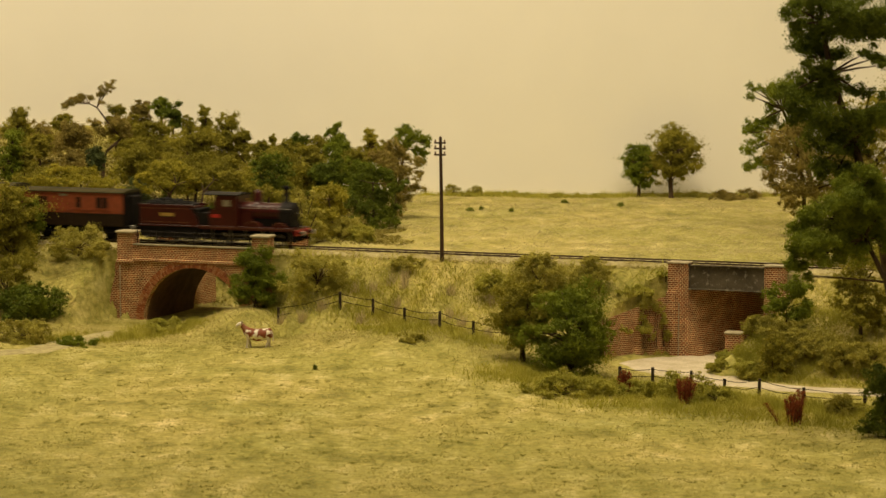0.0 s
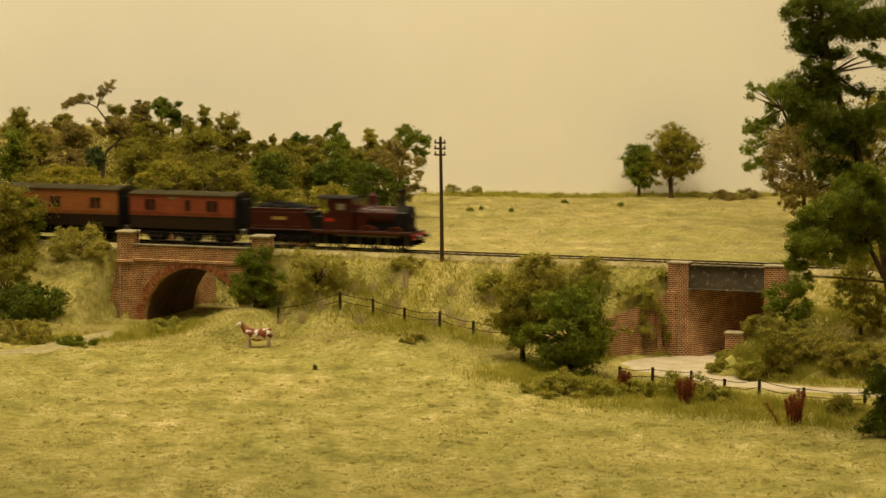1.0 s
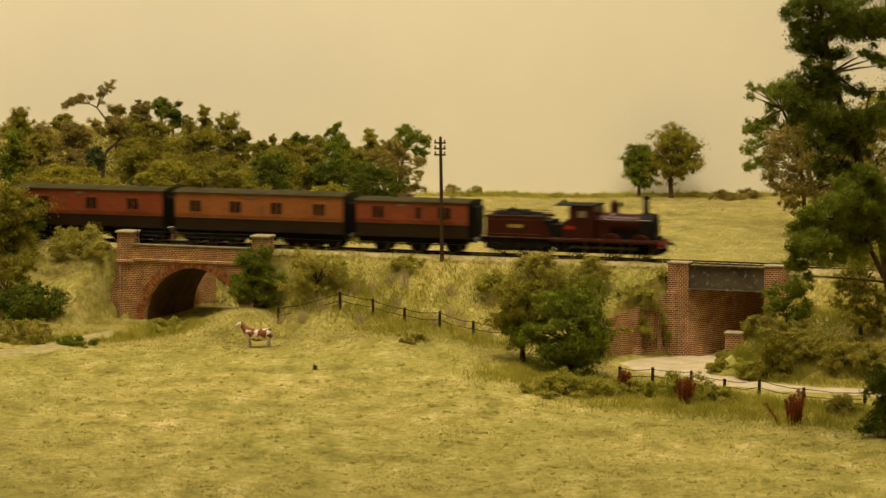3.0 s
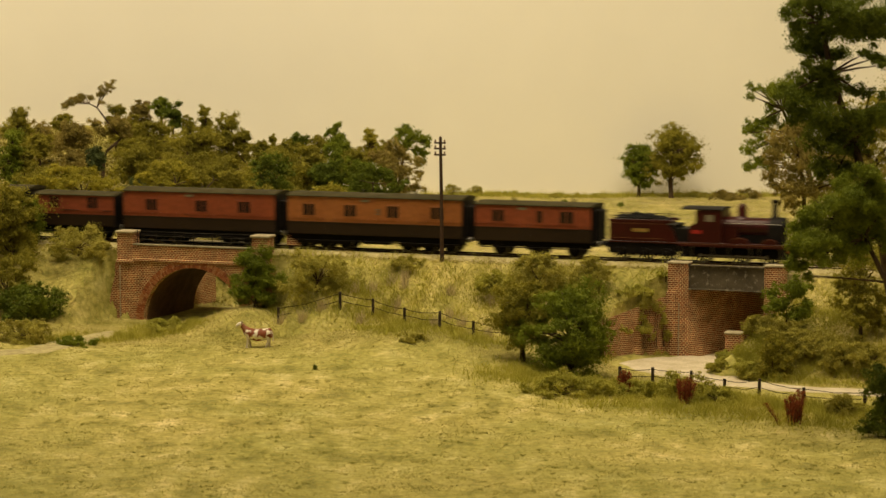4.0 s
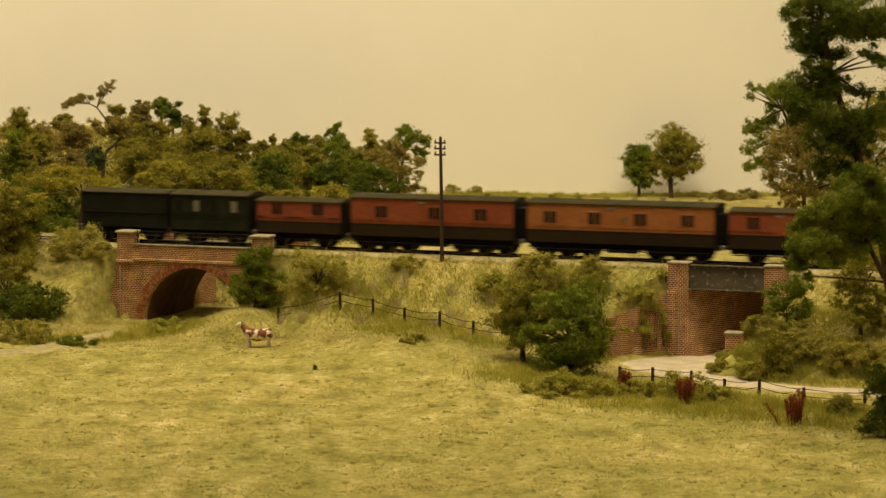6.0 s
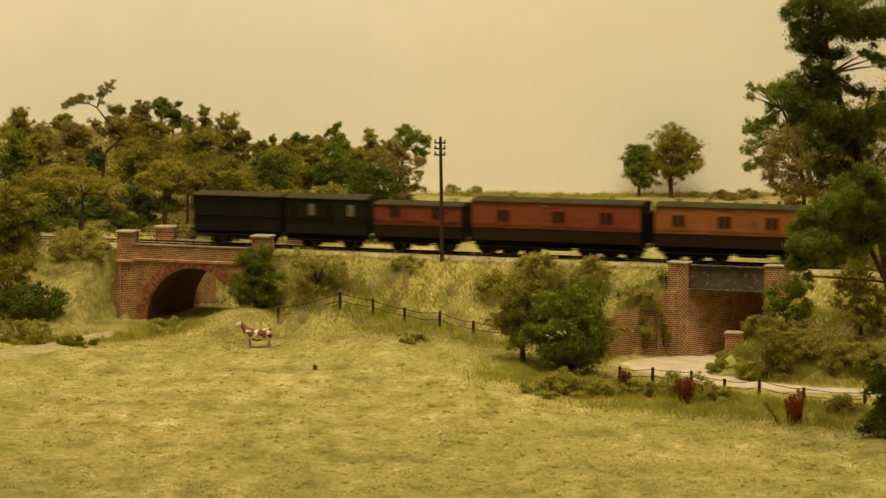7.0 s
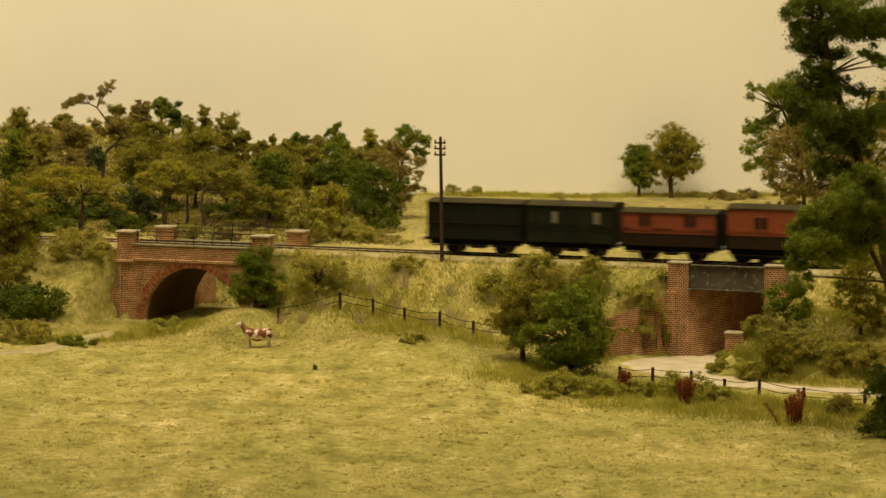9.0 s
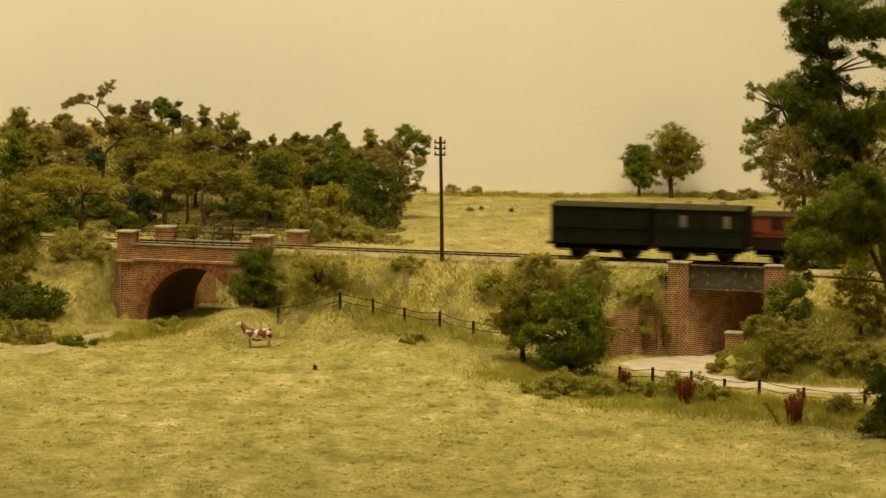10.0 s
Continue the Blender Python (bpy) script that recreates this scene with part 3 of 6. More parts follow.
def tree(name, x, y, high, wide, leaf, seed, clear=0.25, flat=0.75, puffs=26, count=9000, size=0.14, lean=0.0, label="", category="tree", group="", depth=0.8, open_=0.0, sink=0.0):
    """A forked trunk whose limbs carry uneven puffs of leaves."""
    rng = np.random.default_rng(seed)
    z0 = float(height(x, y)) - sink
    t = thing(name, x, y, z0, 0, label, category, group)
    bm = shell()
    th = high * (clear + 0.30)
    r0 = 0.027 * high + 0.03
    spine = [(0, 0, -0.3)]
    for i in range(1, 6):
        k = i / 5
        spine.append((lean * high * k * k + rng.normal() * 0.02 * high * k, rng.normal() * 0.02 * high, th * k))
    tube(bm, spine, [r0 * 1.25, r0, r0 * 0.9, r0 * 0.75, r0 * 0.6, r0 * 0.4], 7)
    count, size = int(count * 2.9), size * 0.46
    spots = []
    puffs = int(puffs * 1.7)
    sway = rng.normal(size=4) * 0.16
    for i in range(puffs):
        k = (i + 0.5) / puffs
        zc = clear + (1 - clear) * (0.10 + 0.82 * k)
        # crown outline: widest a little below the middle, bulging unevenly
        prof = max(0.3, math.sin(math.pi * (0.2 + 0.68 * k)) ** 0.65)
        ang = i * 2.39996 + rng.uniform(-0.7, 0.7)
        bulge = 1 + sway[0] * math.sin(ang + 1) + sway[1] * math.cos(2 * ang + 5 * k) + sway[2] * math.sin(9 * k)
        rad = 0.5 * wide * prof * bulge * rng.uniform(0.25 + 0.3 * open_, 0.92)
        pr = math.sqrt(wide * min(high, 1.6 * wide) * (1 - 0.5 * clear)) * (0.20 - 0.04 * open_) * rng.uniform(0.6, 1.3) * (0.75 + 0.35 * prof)
        c = (lean * high * zc + math.cos(ang) * rad, math.sin(ang) * rad * depth, zc * high - pr * 0.2 + rng.normal() * 0.03 * high)
        spots.append((c, (pr * 1.15, pr * depth, pr * flat)))
    for c, rr in spots:
        if rng.random() < 0.75:
            k = min(0.95, max(0.25, (c[2] / high - 0.12) / (clear + 0.30)))
            j = k * 5
            i0 = min(4, int(j))
            p0 = Vector(spine[i0]).lerp(Vector(spine[i0 + 1]), j - i0)
            q = Vector(c)
            m = p0.lerp(q, 0.5) + Vector((rng.normal() * 0.05 * wide, rng.normal() * 0.05 * wide, 0.04 * high))
            tube(bm, [p0, m, q], [r0 * 0.42, r0 * 0.28, r0 * 0.10], 5)
    part("trunk", bm, M_BARK, t, "dark brown bark trunk and limbs", True)
    raw("crown", clumps(rng, spots, count, size), 3, leaf, t)
    return t


def limbed_tree(name, x, y, trunk, r0, puffs, leaf, seed, count, size, label, depth=0.8, flat=0.8, group="", full=1.1):
    """A tree whose trunk points and foliage puffs (x, y, z, radius) are given from its base."""
    rng = np.random.default_rng(seed)
    t = thing(name, x, y, float(height(x, y)), 0, label, "tree", group)
    bm = shell()
    n = len(trunk)
    tube(bm, trunk, [r0 * (1 - 0.75 * i / (n - 1)) for i in range(n)], 8)
    spots = []
    for px, py, pz, r in puffs:
        q = Vector((px, py, pz))
        near = min((Vector(k) for k in trunk[1:]), key=lambda k: (k - q).length + 0.6 * max(0, k.z - q.z))
        m = near.lerp(q, 0.55) + Vector((rng.normal() * 0.1 * r, rng.normal() * 0.1 * r, 0.15 * r))
        tube(bm, [near, m, q], [r0 * 0.26, r0 * 0.16, r0 * 0.06], 6)
        for k in range(3):
            o = rng.normal(size=3) * r * 0.5
            rr = r * full * rng.uniform(0.7, 1.15)
            spots.append(((px + o[0], py + o[1] * depth, pz + o[2] * 0.8), (rr, rr * depth, rr * flat)))
    part("trunk", bm, M_BARK, t, "dark brown bark trunk and limbs", True)
    raw("crown", clumps(rng, spots, count, size), 3, leaf, t)
    return t


def bush(name, x, y, high, wide, leaf, seed, count=3500, size=0.12, label="", depth=0.8, group="", category="bush", sink=0.15):
    return tree(name, x, y, high, wide, leaf, seed, clear=0.0, flat=0.8, puffs=14, count=count, size=size, label=label, category=category, group=group, depth=depth, sink=sink)


def ivy():
    """Ivy hanging down the face of the girder bridge's wing wall."""
    rng = np.random.default_rng(440)
    u0, v0 = 16.65, -3.9
    x, y = plan(u0, v0)
    t = thing("ivy", x, y, 0.0, 0, "olive ivy hanging on the brick wing wall", "ivy")
    bm, spots = shell(), []
    for i in range(16):
        k = rng.uniform(-0.75, 0.75)
        z = rng.uniform(1.0, 4.1) - 0.3 * abs(k)
        px, py = plan(u0 + k, v0 + 1.2 * k - 0.18)
        spots.append(((px - x, py - y, z), (0.32, 0.2, 0.42)))
        tube(bm, [(px - x, py - y + 0.05, 0.2), (px - x + 0.1 * rng.normal(), py - y + 0.05, z)], [0.02, 0.01], 4)
    part("stem", bm, M_BARK, t, "thin clinging stems")
    raw("foliage", clumps(rng, spots, 4200, 0.05), 3, L_SHRUB, t)


def bush_to(x, y, top, wide, leaf, seed, count, label):
    """A bush whose crown reaches the given height over the datum."""
    high = max(0.5, top - float(height(x, y)))
    return bush("bush", x, y, high, wide, leaf, seed, count=count, label=label)


def blades(x, y, z, rng, high, wide, spread=0.7):
    """One bent triangle a blade at every x, y, z."""
    n = len(x)
    p = np.stack([x, y, z - 0.02], 1)
    ang = rng.uniform(0, 6.2832, n)
    a = np.stack([np.cos(ang), np.sin(ang) * 0.6, np.zeros(n)], 1) * (wide * rng.uniform(0.6, 1.4, n))[:, None]
    tip = np.stack([rng.normal(size=n) * spread, rng.normal(size=n) * spread, np.ones(n)], 1) * (high * rng.uniform(0.45, 1.3, n))[:, None]
    return np.stack([p - a, p + a, p + tip], 1)


def dock_plant(x, y, high, wide, seed):
    """Upright seeding stalks set thickly with small rusty scales, over a few leaves."""
    rng = np.random.default_rng(seed)
    t = thing("dock_plant", x, y, float(height(x, y)), 0, "rust-red seeding dock plant with upright stalks", "plant")
    bm, scales = shell(), []
    for i in range(int(8 + 14 * wide)):
        bx, by = rng.normal(size=2) * wide * 0.42
        tip = np.array([bx * 1.9 + rng.normal() * 0.08, by * 1.9, high * rng.uniform(0.6, 1.0)])
        tube(bm, [(bx, by, -0.1), tuple(tip)], [0.03, 0.012], 5)
        k = rng.random(170) ** 0.7
        p = np.array([bx, by, 0.0]) + k[:, None] * (tip - np.array([bx, by, 0.0]))
        p = p + rng.normal(size=(170, 3)) * np.array([0.075, 0.075, 0.05])
        scales.append(blades(p[:, 0], p[:, 1], p[:, 2], rng, np.full(170, 0.09), np.full(170, 0.03), 0.6))
    part("stalk", bm, M_BARK, t, "thin brown stalks")
    raw("seed_head", np.concatenate(scales), 3, L_RUST, t)


def clear_of_roads(x, y):
    u = (x - TRACK_X) * CU - (y - TRACK_Y) * SU
    v = (x - TRACK_X) * SU + (y - TRACK_Y) * CU
    ok = ~((np.abs(v) < 1.25))
    ok &= ~((np.abs(u - ARCH_U) < 6.3) & (v > -3.2) & (v < 4.4))
    ok &= ~((np.abs(u - 0.5 * (GIRD_U0 + GIRD_U1)) < 4.3) & (v > -3.3) & (v < 4.4))
    return ok, u, v


def near_path(x, y, pts):
    d = np.full(len(x), 1e9)
    for (ax, ay, aw), (bx, by, bw) in zip(pts, pts[1:]):
        k = np.clip(((x - ax) * (bx - ax) + (y - ay) * (by - ay)) / ((bx - ax) ** 2 + (by - ay) ** 2), 0, 1)
        d = np.minimum(d, np.hypot(x - ax - k * (bx - ax), y - ay - k * (by - ay)) / (aw + k * (bw - aw)))
    return d


def grass():
    rng = np.random.default_rng(3)

    def scatter(n, ylo, yhi):
        y = rng.uniform(ylo, yhi, n)
        return rng.uniform(-0.2, 0.2, n) * y, y

    # short meadow grass
    x, y = scatter(260000, 108, 182)
    ok, u, v = clear_of_roads(x, y)
    ok &= (v < -7.0) & (near_path(x, y, LANE) > 0.85) & (near_path(x, y, ROAD) > 0.9)
    x, y = x[ok], y[ok]
    patch = 0.5 + 0.5 * wave(x, y, 0.5) * wave(y, x, 1.1)
    up = rng.random(len(x)) < 0.2
    raw("meadow_grass", np.concatenate([blades(x[~up], y[~up], height(x[~up], y[~up]), rng, 0.04 + 0.03 * patch[~up], np.full((~up).sum(), 0.03), 2.6),
                                        blades(x[up], y[up], height(x[up], y[up]), rng, 0.05 + 0.12 * patch[up], np.full(up.sum(), 0.025), 0.9)]), 3, L_FIELD)
    tagged(bpy.data.objects["meadow_grass"], "short straw and olive meadow grass", "grass", kind="stuff")
    # darker tufts standing in the meadow
    n = 1900
    cx, cy = scatter(n, 112, 176)
    r = rng.uniform(0.08, 0.7, n) ** 1.3
    k = rng.integers(0, n, 44000)
    x, y = cx[k] + rng.normal(size=44000) * r[k] * 0.8, cy[k] + rng.normal(size=44000) * r[k] * 0.6
    ok, u, v = clear_of_roads(x, y)
    ok &= (v < -8.0) & (near_path(x, y, LANE) > 1.0) & (near_path(x, y, ROAD) > 1.0)
    x, y = x[ok], y[ok]
    raw("grass_tufts", blades(x, y, height(x, y), rng, np.full(len(x), 0.10), np.full(len(x), 0.028), 1.2), 3, L_TUFT)
    tagged(bpy.data.objects["grass_tufts"], "scattered darker green tufts in the meadow", "grass", kind="stuff")
    # longer dry grass on the banks
    x, y = plan(rng.uniform(-36, 32, 190000), rng.uniform(-19, -1.25, 190000))
    ok, u, v = clear_of_roads(x, y)
    ok &= (rng.random(len(v)) < sstep(-19, -7, v)) & (v < -1.25) & (near_path(x, y, LANE) > 1.0) & (near_path(x, y, ROAD) > 1.0)
    x, y = x[ok], y[ok]
    patch = np.clip(0.5 + 0.6 * wave(x, y, 0.35) * wave(y, x, 0.8), 0, 1)
    raw("bank_grass", blades(x, y, height(x, y), rng, 0.07 + 0.09 * patch, np.full(len(x), 0.026), 2.3), 3, L_STRAW)
    tagged(bpy.data.objects["bank_grass"], "long dry grass on the railway bank", "grass", kind="stuff")
    # rank grass and weeds round the fences, the lane and the trees
    cx, cy = [], []
    for x0, y0, x1, y1, n, w in RANK:
        k = rng.random(n)
        cx.append(x0 + (x1 - x0) * k + rng.normal(size=n) * w)
        cy.append(y0 + (y1 - y0) * k + rng.normal(size=n) * w)
    x, y = np.concatenate(cx), np.concatenate(cy)
    ok, u, v = clear_of_roads(x, y)
    ok &= (near_path(x, y, LANE) > 1.0) & (near_path(x, y, ROAD) > 1.05)
    x, y = x[ok], y[ok]
    clump = np.clip(0.55 + 0.8 * wave(x * 3, y * 3, 0.6), 0.15, 1.2)
    raw("rank_grass", blades(x, y, height(x, y), rng, 0.12 + 0.42 * clump, np.full(len(x), 0.026), 0.55), 3, L_WEED)
    tagged(bpy.data.objects["rank_grass"], "rank green grass and weeds along fences", "grass", kind="stuff")
    # grass creeping over the ballast
    n = 46000
    u, v = rng.uniform(-50, 42, n), np.where(rng.random(n) < 0.75, rng.uniform(-2.5, -0.9, n), rng.uniform(-0.62, 0.62, n))
    x, y = plan(u, v)
    z = 5.595 - 0.42 * np.clip(np.abs(v) - 1.6, 0, 0.7)
    tall = np.where(np.abs(v) < 0.7, 0.05, 0.16) * np.clip(0.6 + 0.6 * wave(x * 2, y * 2, 0.5), 0.15, 1.2)
    keep = ~((np.abs(u - ARCH_U) < 5.2) & (v < -2.4)) & ~((np.abs(u - 0.5 * (GIRD_U0 + GIRD_U1)) < 3.0) & (v < -2.3))
    raw("ballast_grass", blades(x[keep], y[keep], z[keep], rng, 0.6 * tall[keep], np.full(keep.sum(), 0.03), 1.8), 3, L_STRAW)
    tagged(bpy.data.objects["ballast_grass"], "dry grass creeping over the ballast", "grass", kind="stuff")
    # pale seed-head clumps
    n = 26
    cx, cy = plan(rng.uniform(-10, 14, n), rng.uniform(-9.5, -3.5, n))
    k = rng.integers(0, n, 2600)
    x, y = cx[k] + rng.normal(size=2600) * 0.16, cy[k] + rng.normal(size=2600) * 0.16
    raw("straw_clumps", blades(x, y, height(x, y), rng, np.full(2600, 0.75), np.full(2600, 0.02), 0.28), 3, L_PALE)
    tagged(bpy.data.objects["straw_clumps"], "pale dry seed-head clumps on the bank", "grass", kind="stuff")
    # darker olive grass under the wood
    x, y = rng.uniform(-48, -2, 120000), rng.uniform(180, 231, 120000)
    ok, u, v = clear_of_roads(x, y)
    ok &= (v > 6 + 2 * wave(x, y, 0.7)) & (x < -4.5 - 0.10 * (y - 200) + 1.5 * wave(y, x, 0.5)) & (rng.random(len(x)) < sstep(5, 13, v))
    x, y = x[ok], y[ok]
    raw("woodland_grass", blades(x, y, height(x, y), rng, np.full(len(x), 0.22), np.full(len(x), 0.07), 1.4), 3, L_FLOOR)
    tagged(bpy.data.objects["woodland_grass"], "darker olive grass under the wood", "grass", kind="stuff")
    # pasture behind the line
    x, y = scatter(230000, 160, 231.5)
    ok, u, v = clear_of_roads(x, y)
    ok &= v > 1.3
    x, y = x[ok], y[ok]
    raw("pasture_grass", blades(x, y, height(x, y), rng, np.full(len(x), 0.07), np.full(len(x), 0.05), 2.6), 3, L_PASTURE)
    tagged(bpy.data.objects["pasture_grass"], "pale dry pasture grass behind the line", "grass", kind="stuff")


# ---- lanes, fences, trees and shrubs in their places ----
LANE = [(-31.42, 164.0, 1.6), (-27.36, 166.5, 1.5), (-24.45, 172.78, 1.1), (-22.72, 176.05, 0.8)]
ROAD = [(26.96, 173.27, 2.2), (18.85, 166.7, 2.3), (14.18, 163.94, 3.2), (18.31, 156.14, 1.5), (23.1, 152.64, 1.5), (29.46, 151.37, 1.5)]
strip("lane", LANE, M_BALLAST, "pale trodden lane to the arch", "lane")
strip("road", ROAD, M_ROAD, "pale sandy road under the girder bridge", "road")
telegraph_pole()
GATE_PIER, GATE_TOP = (19.30, 164.93), 2.10
gate_pier()
fence([(-11.5, 174.2), (-7.1, 172.23), (-4.8, 170.95), (-2.61, 169.41), (-0.23, 167.15), (2.03, 165.35), (4.53, 165.08)], 1.15, "dark timber posts with slack wires along the bank foot")
fence([(11.03, 155.16), (13.04, 154.65), (15.43, 154.64), (16.83, 148.65), (18.86, 148.4), (20.98, 144.4), (24.33, 143.39)], 1.05, "dark timber posts with slack wires beside the sandy road")
tree("tree", -37.47, 222.0, 4.97, 2.52, L_OLIVE, 301, clear=0.05, flat=0.85, puffs=18, count=3891, size=0.15, group="woodland", label="slender olive tree of the dense wood")
tree("tree", -35.34, 220.0, 3.03, 3.07, L_OLIVE, 302, clear=0.35, flat=0.85, puffs=15, count=2570, size=0.15, group="woodland", label="rounded olive tree of the dense wood")
tree("tree", -33.84, 224.0, 3.26, 1.76, L_OLIVE, 303, clear=0.51, flat=0.85, puffs=13, count=1988, size=0.15, group="woodland", label="slender olive tree of the dense wood")
tree("tree", -32.07, 218.0, 4.05, 3.80, L_BROWN, 304, clear=0.43, flat=0.85, puffs=16, count=3061, size=0.15, group="woodland", label="rounded brownish olive tree of the dense wood")
tree("tree", -28.89, 222.0, 4.86, 1.94, L_OLIVE, 305, clear=0.28, flat=0.85, puffs=15, count=2731, size=0.15, group="woodland", label="slender olive tree of the dense wood")
tree("tree", -27.50, 220.0, 4.36, 2.30, L_OLIVE, 306, clear=0.18, flat=0.85, puffs=16, count=2995, size=0.15, group="woodland", label="slender olive tree of the dense wood")
tree("tree", -26.88, 224.0, 4.86, 1.95, L_BROWN, 307, clear=0.50, flat=0.85, puffs=14, count=2341, size=0.15, group="woodland", label="slender brownish olive tree of the dense wood")
tree("tree", -25.00, 223.0, 5.61, 1.46, L_GREEN, 308, clear=0.70, flat=0.85, puffs=13, count=1930, size=0.15, group="woodland", label="slender mid green tree of the dense wood")
tree("tree", -23.75, 222.0, 5.48, 1.65, L_DEEP, 309, clear=0.58, flat=0.85, puffs=13, count=2171, size=0.15, group="woodland", label="slender dark green tree of the dense wood")
tree("tree", -25.41, 219.0, 4.29, 4.20, L_OLIVE, 310, clear=0.23, flat=0.85, puffs=19, count=4021, size=0.15, group="woodland", label="rounded olive tree of the dense wood")
tree("tree", -22.46, 221.0, 4.94, 1.35, L_OLIVE, 311, clear=0.34, flat=0.85, puffs=14, count=2290, size=0.15, group="woodland", label="slender olive tree of the dense wood")
tree("tree", -20.95, 222.0, 5.85, 1.36, L_OLIVE, 312, clear=0.32, flat=0.85, puffs=14, count=2490, size=0.15, group="woodland", label="slender olive tree of the dense wood")
tree("tree", -18.81, 219.0, 5.81, 2.68, L_OLIVE, 313, clear=0.19, flat=0.85, puffs=18, count=3806, size=0.15, group="woodland", label="slender olive tree of the dense wood")
tree("tree", -17.26, 218.0, 5.06, 1.71, L_OLIVE, 314, clear=0.37, flat=0.85, puffs=14, count=2490, size=0.15, group="woodland", label="slender olive tree of the dense wood")
tree("tree", -20.89, 214.0, 5.50, 4.48, L_OLIVE, 315, clear=0.28, flat=0.85, puffs=21, count=4744, size=0.15, group="woodland", label="rounded olive tree of the dense wood")
tree("tree", -15.65, 216.0, 4.74, 1.88, L_OLIVE, 316, clear=0.31, flat=0.85, puffs=15, count=2616, size=0.15, group="woodland", label="slender olive tree of the dense wood")
tree("tree", -14.88, 219.0, 4.77, 0.86, L_YELLOW, 317, clear=0.32, flat=0.85, puffs=13, count=2008, size=0.15, group="woodland", label="slender yellow-green tree of the dense wood")
tree("tree", -13.53, 217.0, 4.64, 2.08, L_OLIVE, 318, clear=0.31, flat=0.85, puffs=15, count=2700, size=0.15, group="woodland", label="slender olive tree of the dense wood")
tree("tree", -12.57, 220.0, 5.14, 2.11, L_DEEP, 319, clear=0.61, flat=0.85, puffs=14, count=2235, size=0.15, group="woodland", label="slender dark green tree of the dense wood")
tree("tree", -11.04, 219.0, 5.30, 2.10, L_OLIVE, 320, clear=0.44, flat=0.85, puffs=15, count=2623, size=0.15, group="woodland", label="slender olive tree of the dense wood")
tree("tree", -9.54, 221.0, 6.41, 1.74, L_GREEN, 321, clear=0.68, flat=0.85, puffs=13, count=2123, size=0.15, group="woodland", label="slender mid green tree of the dense wood")
tree("tree", -8.90, 215.0, 5.78, 3.19, L_GREEN, 322, clear=0.34, flat=0.85, puffs=18, count=3733, size=0.15, group="woodland", label="slender mid green tree of the dense wood")
tree("tree", -7.38, 213.0, 5.24, 2.32, L_OLIVE, 323, clear=0.42, flat=0.85, puffs=15, count=2772, size=0.15, group="woodland", label="slender olive tree of the dense wood")
tree("tree", -6.36, 219.0, 6.66, 1.43, L_YELLOW, 324, clear=0.53, flat=0.85, puffs=14, count=2306, size=0.15, group="woodland", label="slender yellow-green tree of the dense wood")
tree("tree", -5.06, 216.0, 5.97, 2.07, L_OLIVE, 325, clear=0.55, flat=0.85, puffs=14, count=2497, size=0.15, group="woodland", label="slender olive tree of the dense wood")
limbed_tree("tree", -3.89, 218.0, [(0, 0, -0.3), (0.05, 0.0, 0.89), (0.25, 0.0, 3.36), (0.55, 0.0, 5.08), (1.14, 0.0, 5.82)], 0.20, [(-0.22, -0.92, 6.11, 0.44), (0.27, -0.74, 6.74, 0.54), (0.84, 0.47, 6.77, 0.49), (1.15, -0.91, 6.11, 0.49), (0.37, -0.81, 5.62, 0.59), (1.72, 0.56, 5.88, 0.44), (2.32, 0.43, 6.09, 0.44), (2.57, -0.4, 5.54, 0.29), (2.13, -0.66, 4.97, 0.44), (1.97, 0.76, 4.05, 0.44), (1.64, -0.9, 4.98, 0.39)], L_GREEN, 451, 7000, 0.070, "dark green tree with a hanging outer bough", full=1.20, group="woodland")
limbed_tree("tree", -4.00, 206.0, [(0, 0, -0.3), (0.0, 0.0, 0.87), (0.1, 0.0, 2.73), (0.2, 0.0, 4.6)], 0.22, [(-1.28, -0.32, 5.54, 0.56), (-0.37, 0.31, 5.88, 0.65), (0.65, 0.49, 5.4, 0.65), (1.41, -0.34, 4.62, 0.56), (1.73, -0.38, 3.69, 0.46), (0.92, 0.83, 3.84, 0.65), (0.11, -0.61, 4.63, 0.74), (1.4, 0.1, 2.63, 0.51), (0.65, 0.53, 2.46, 0.6), (1.25, 0.39, 1.77, 0.37), (0.08, 0.72, 1.65, 0.56), (-0.37, 0.23, 3.18, 0.65), (0.47, -0.02, 0.78, 0.42), (-0.85, 1.0, 4.06, 0.65)], L_BROWN, 452, 12000, 0.065, "brown-olive tree hung with trailing creeper", full=1.20, group="woodland")
tree("tree", -35.75, 208.0, 6.79, 2.72, L_GREEN, 328, clear=0.27, flat=0.85, puffs=19, count=3999, size=0.15, group="woodland", label="slender mid green tree of the dense wood")
tree("tree", -32.91, 206.0, 3.89, 4.13, L_OLIVE, 329, clear=0.39, flat=0.85, puffs=17, count=3255, size=0.15, group="woodland", label="rounded olive tree of the dense wood")
tree("tree", -35.17, 210.0, 4.79, 2.20, L_OLIVE, 330, clear=0.57, flat=0.85, puffs=14, count=2291, size=0.15, group="woodland", label="slender olive tree of the dense wood")
tree("tree", -31.07, 211.0, 4.11, 2.39, L_BROWN, 331, clear=0.55, flat=0.85, puffs=14, count=2279, size=0.15, group="woodland", label="slender brownish olive tree of the dense wood")
tree("tree", -29.54, 212.0, 3.83, 2.03, L_BLUE, 332, clear=0.51, flat=0.85, puffs=13, count=2165, size=0.15, group="woodland", label="slender blue-green tree of the dense wood")
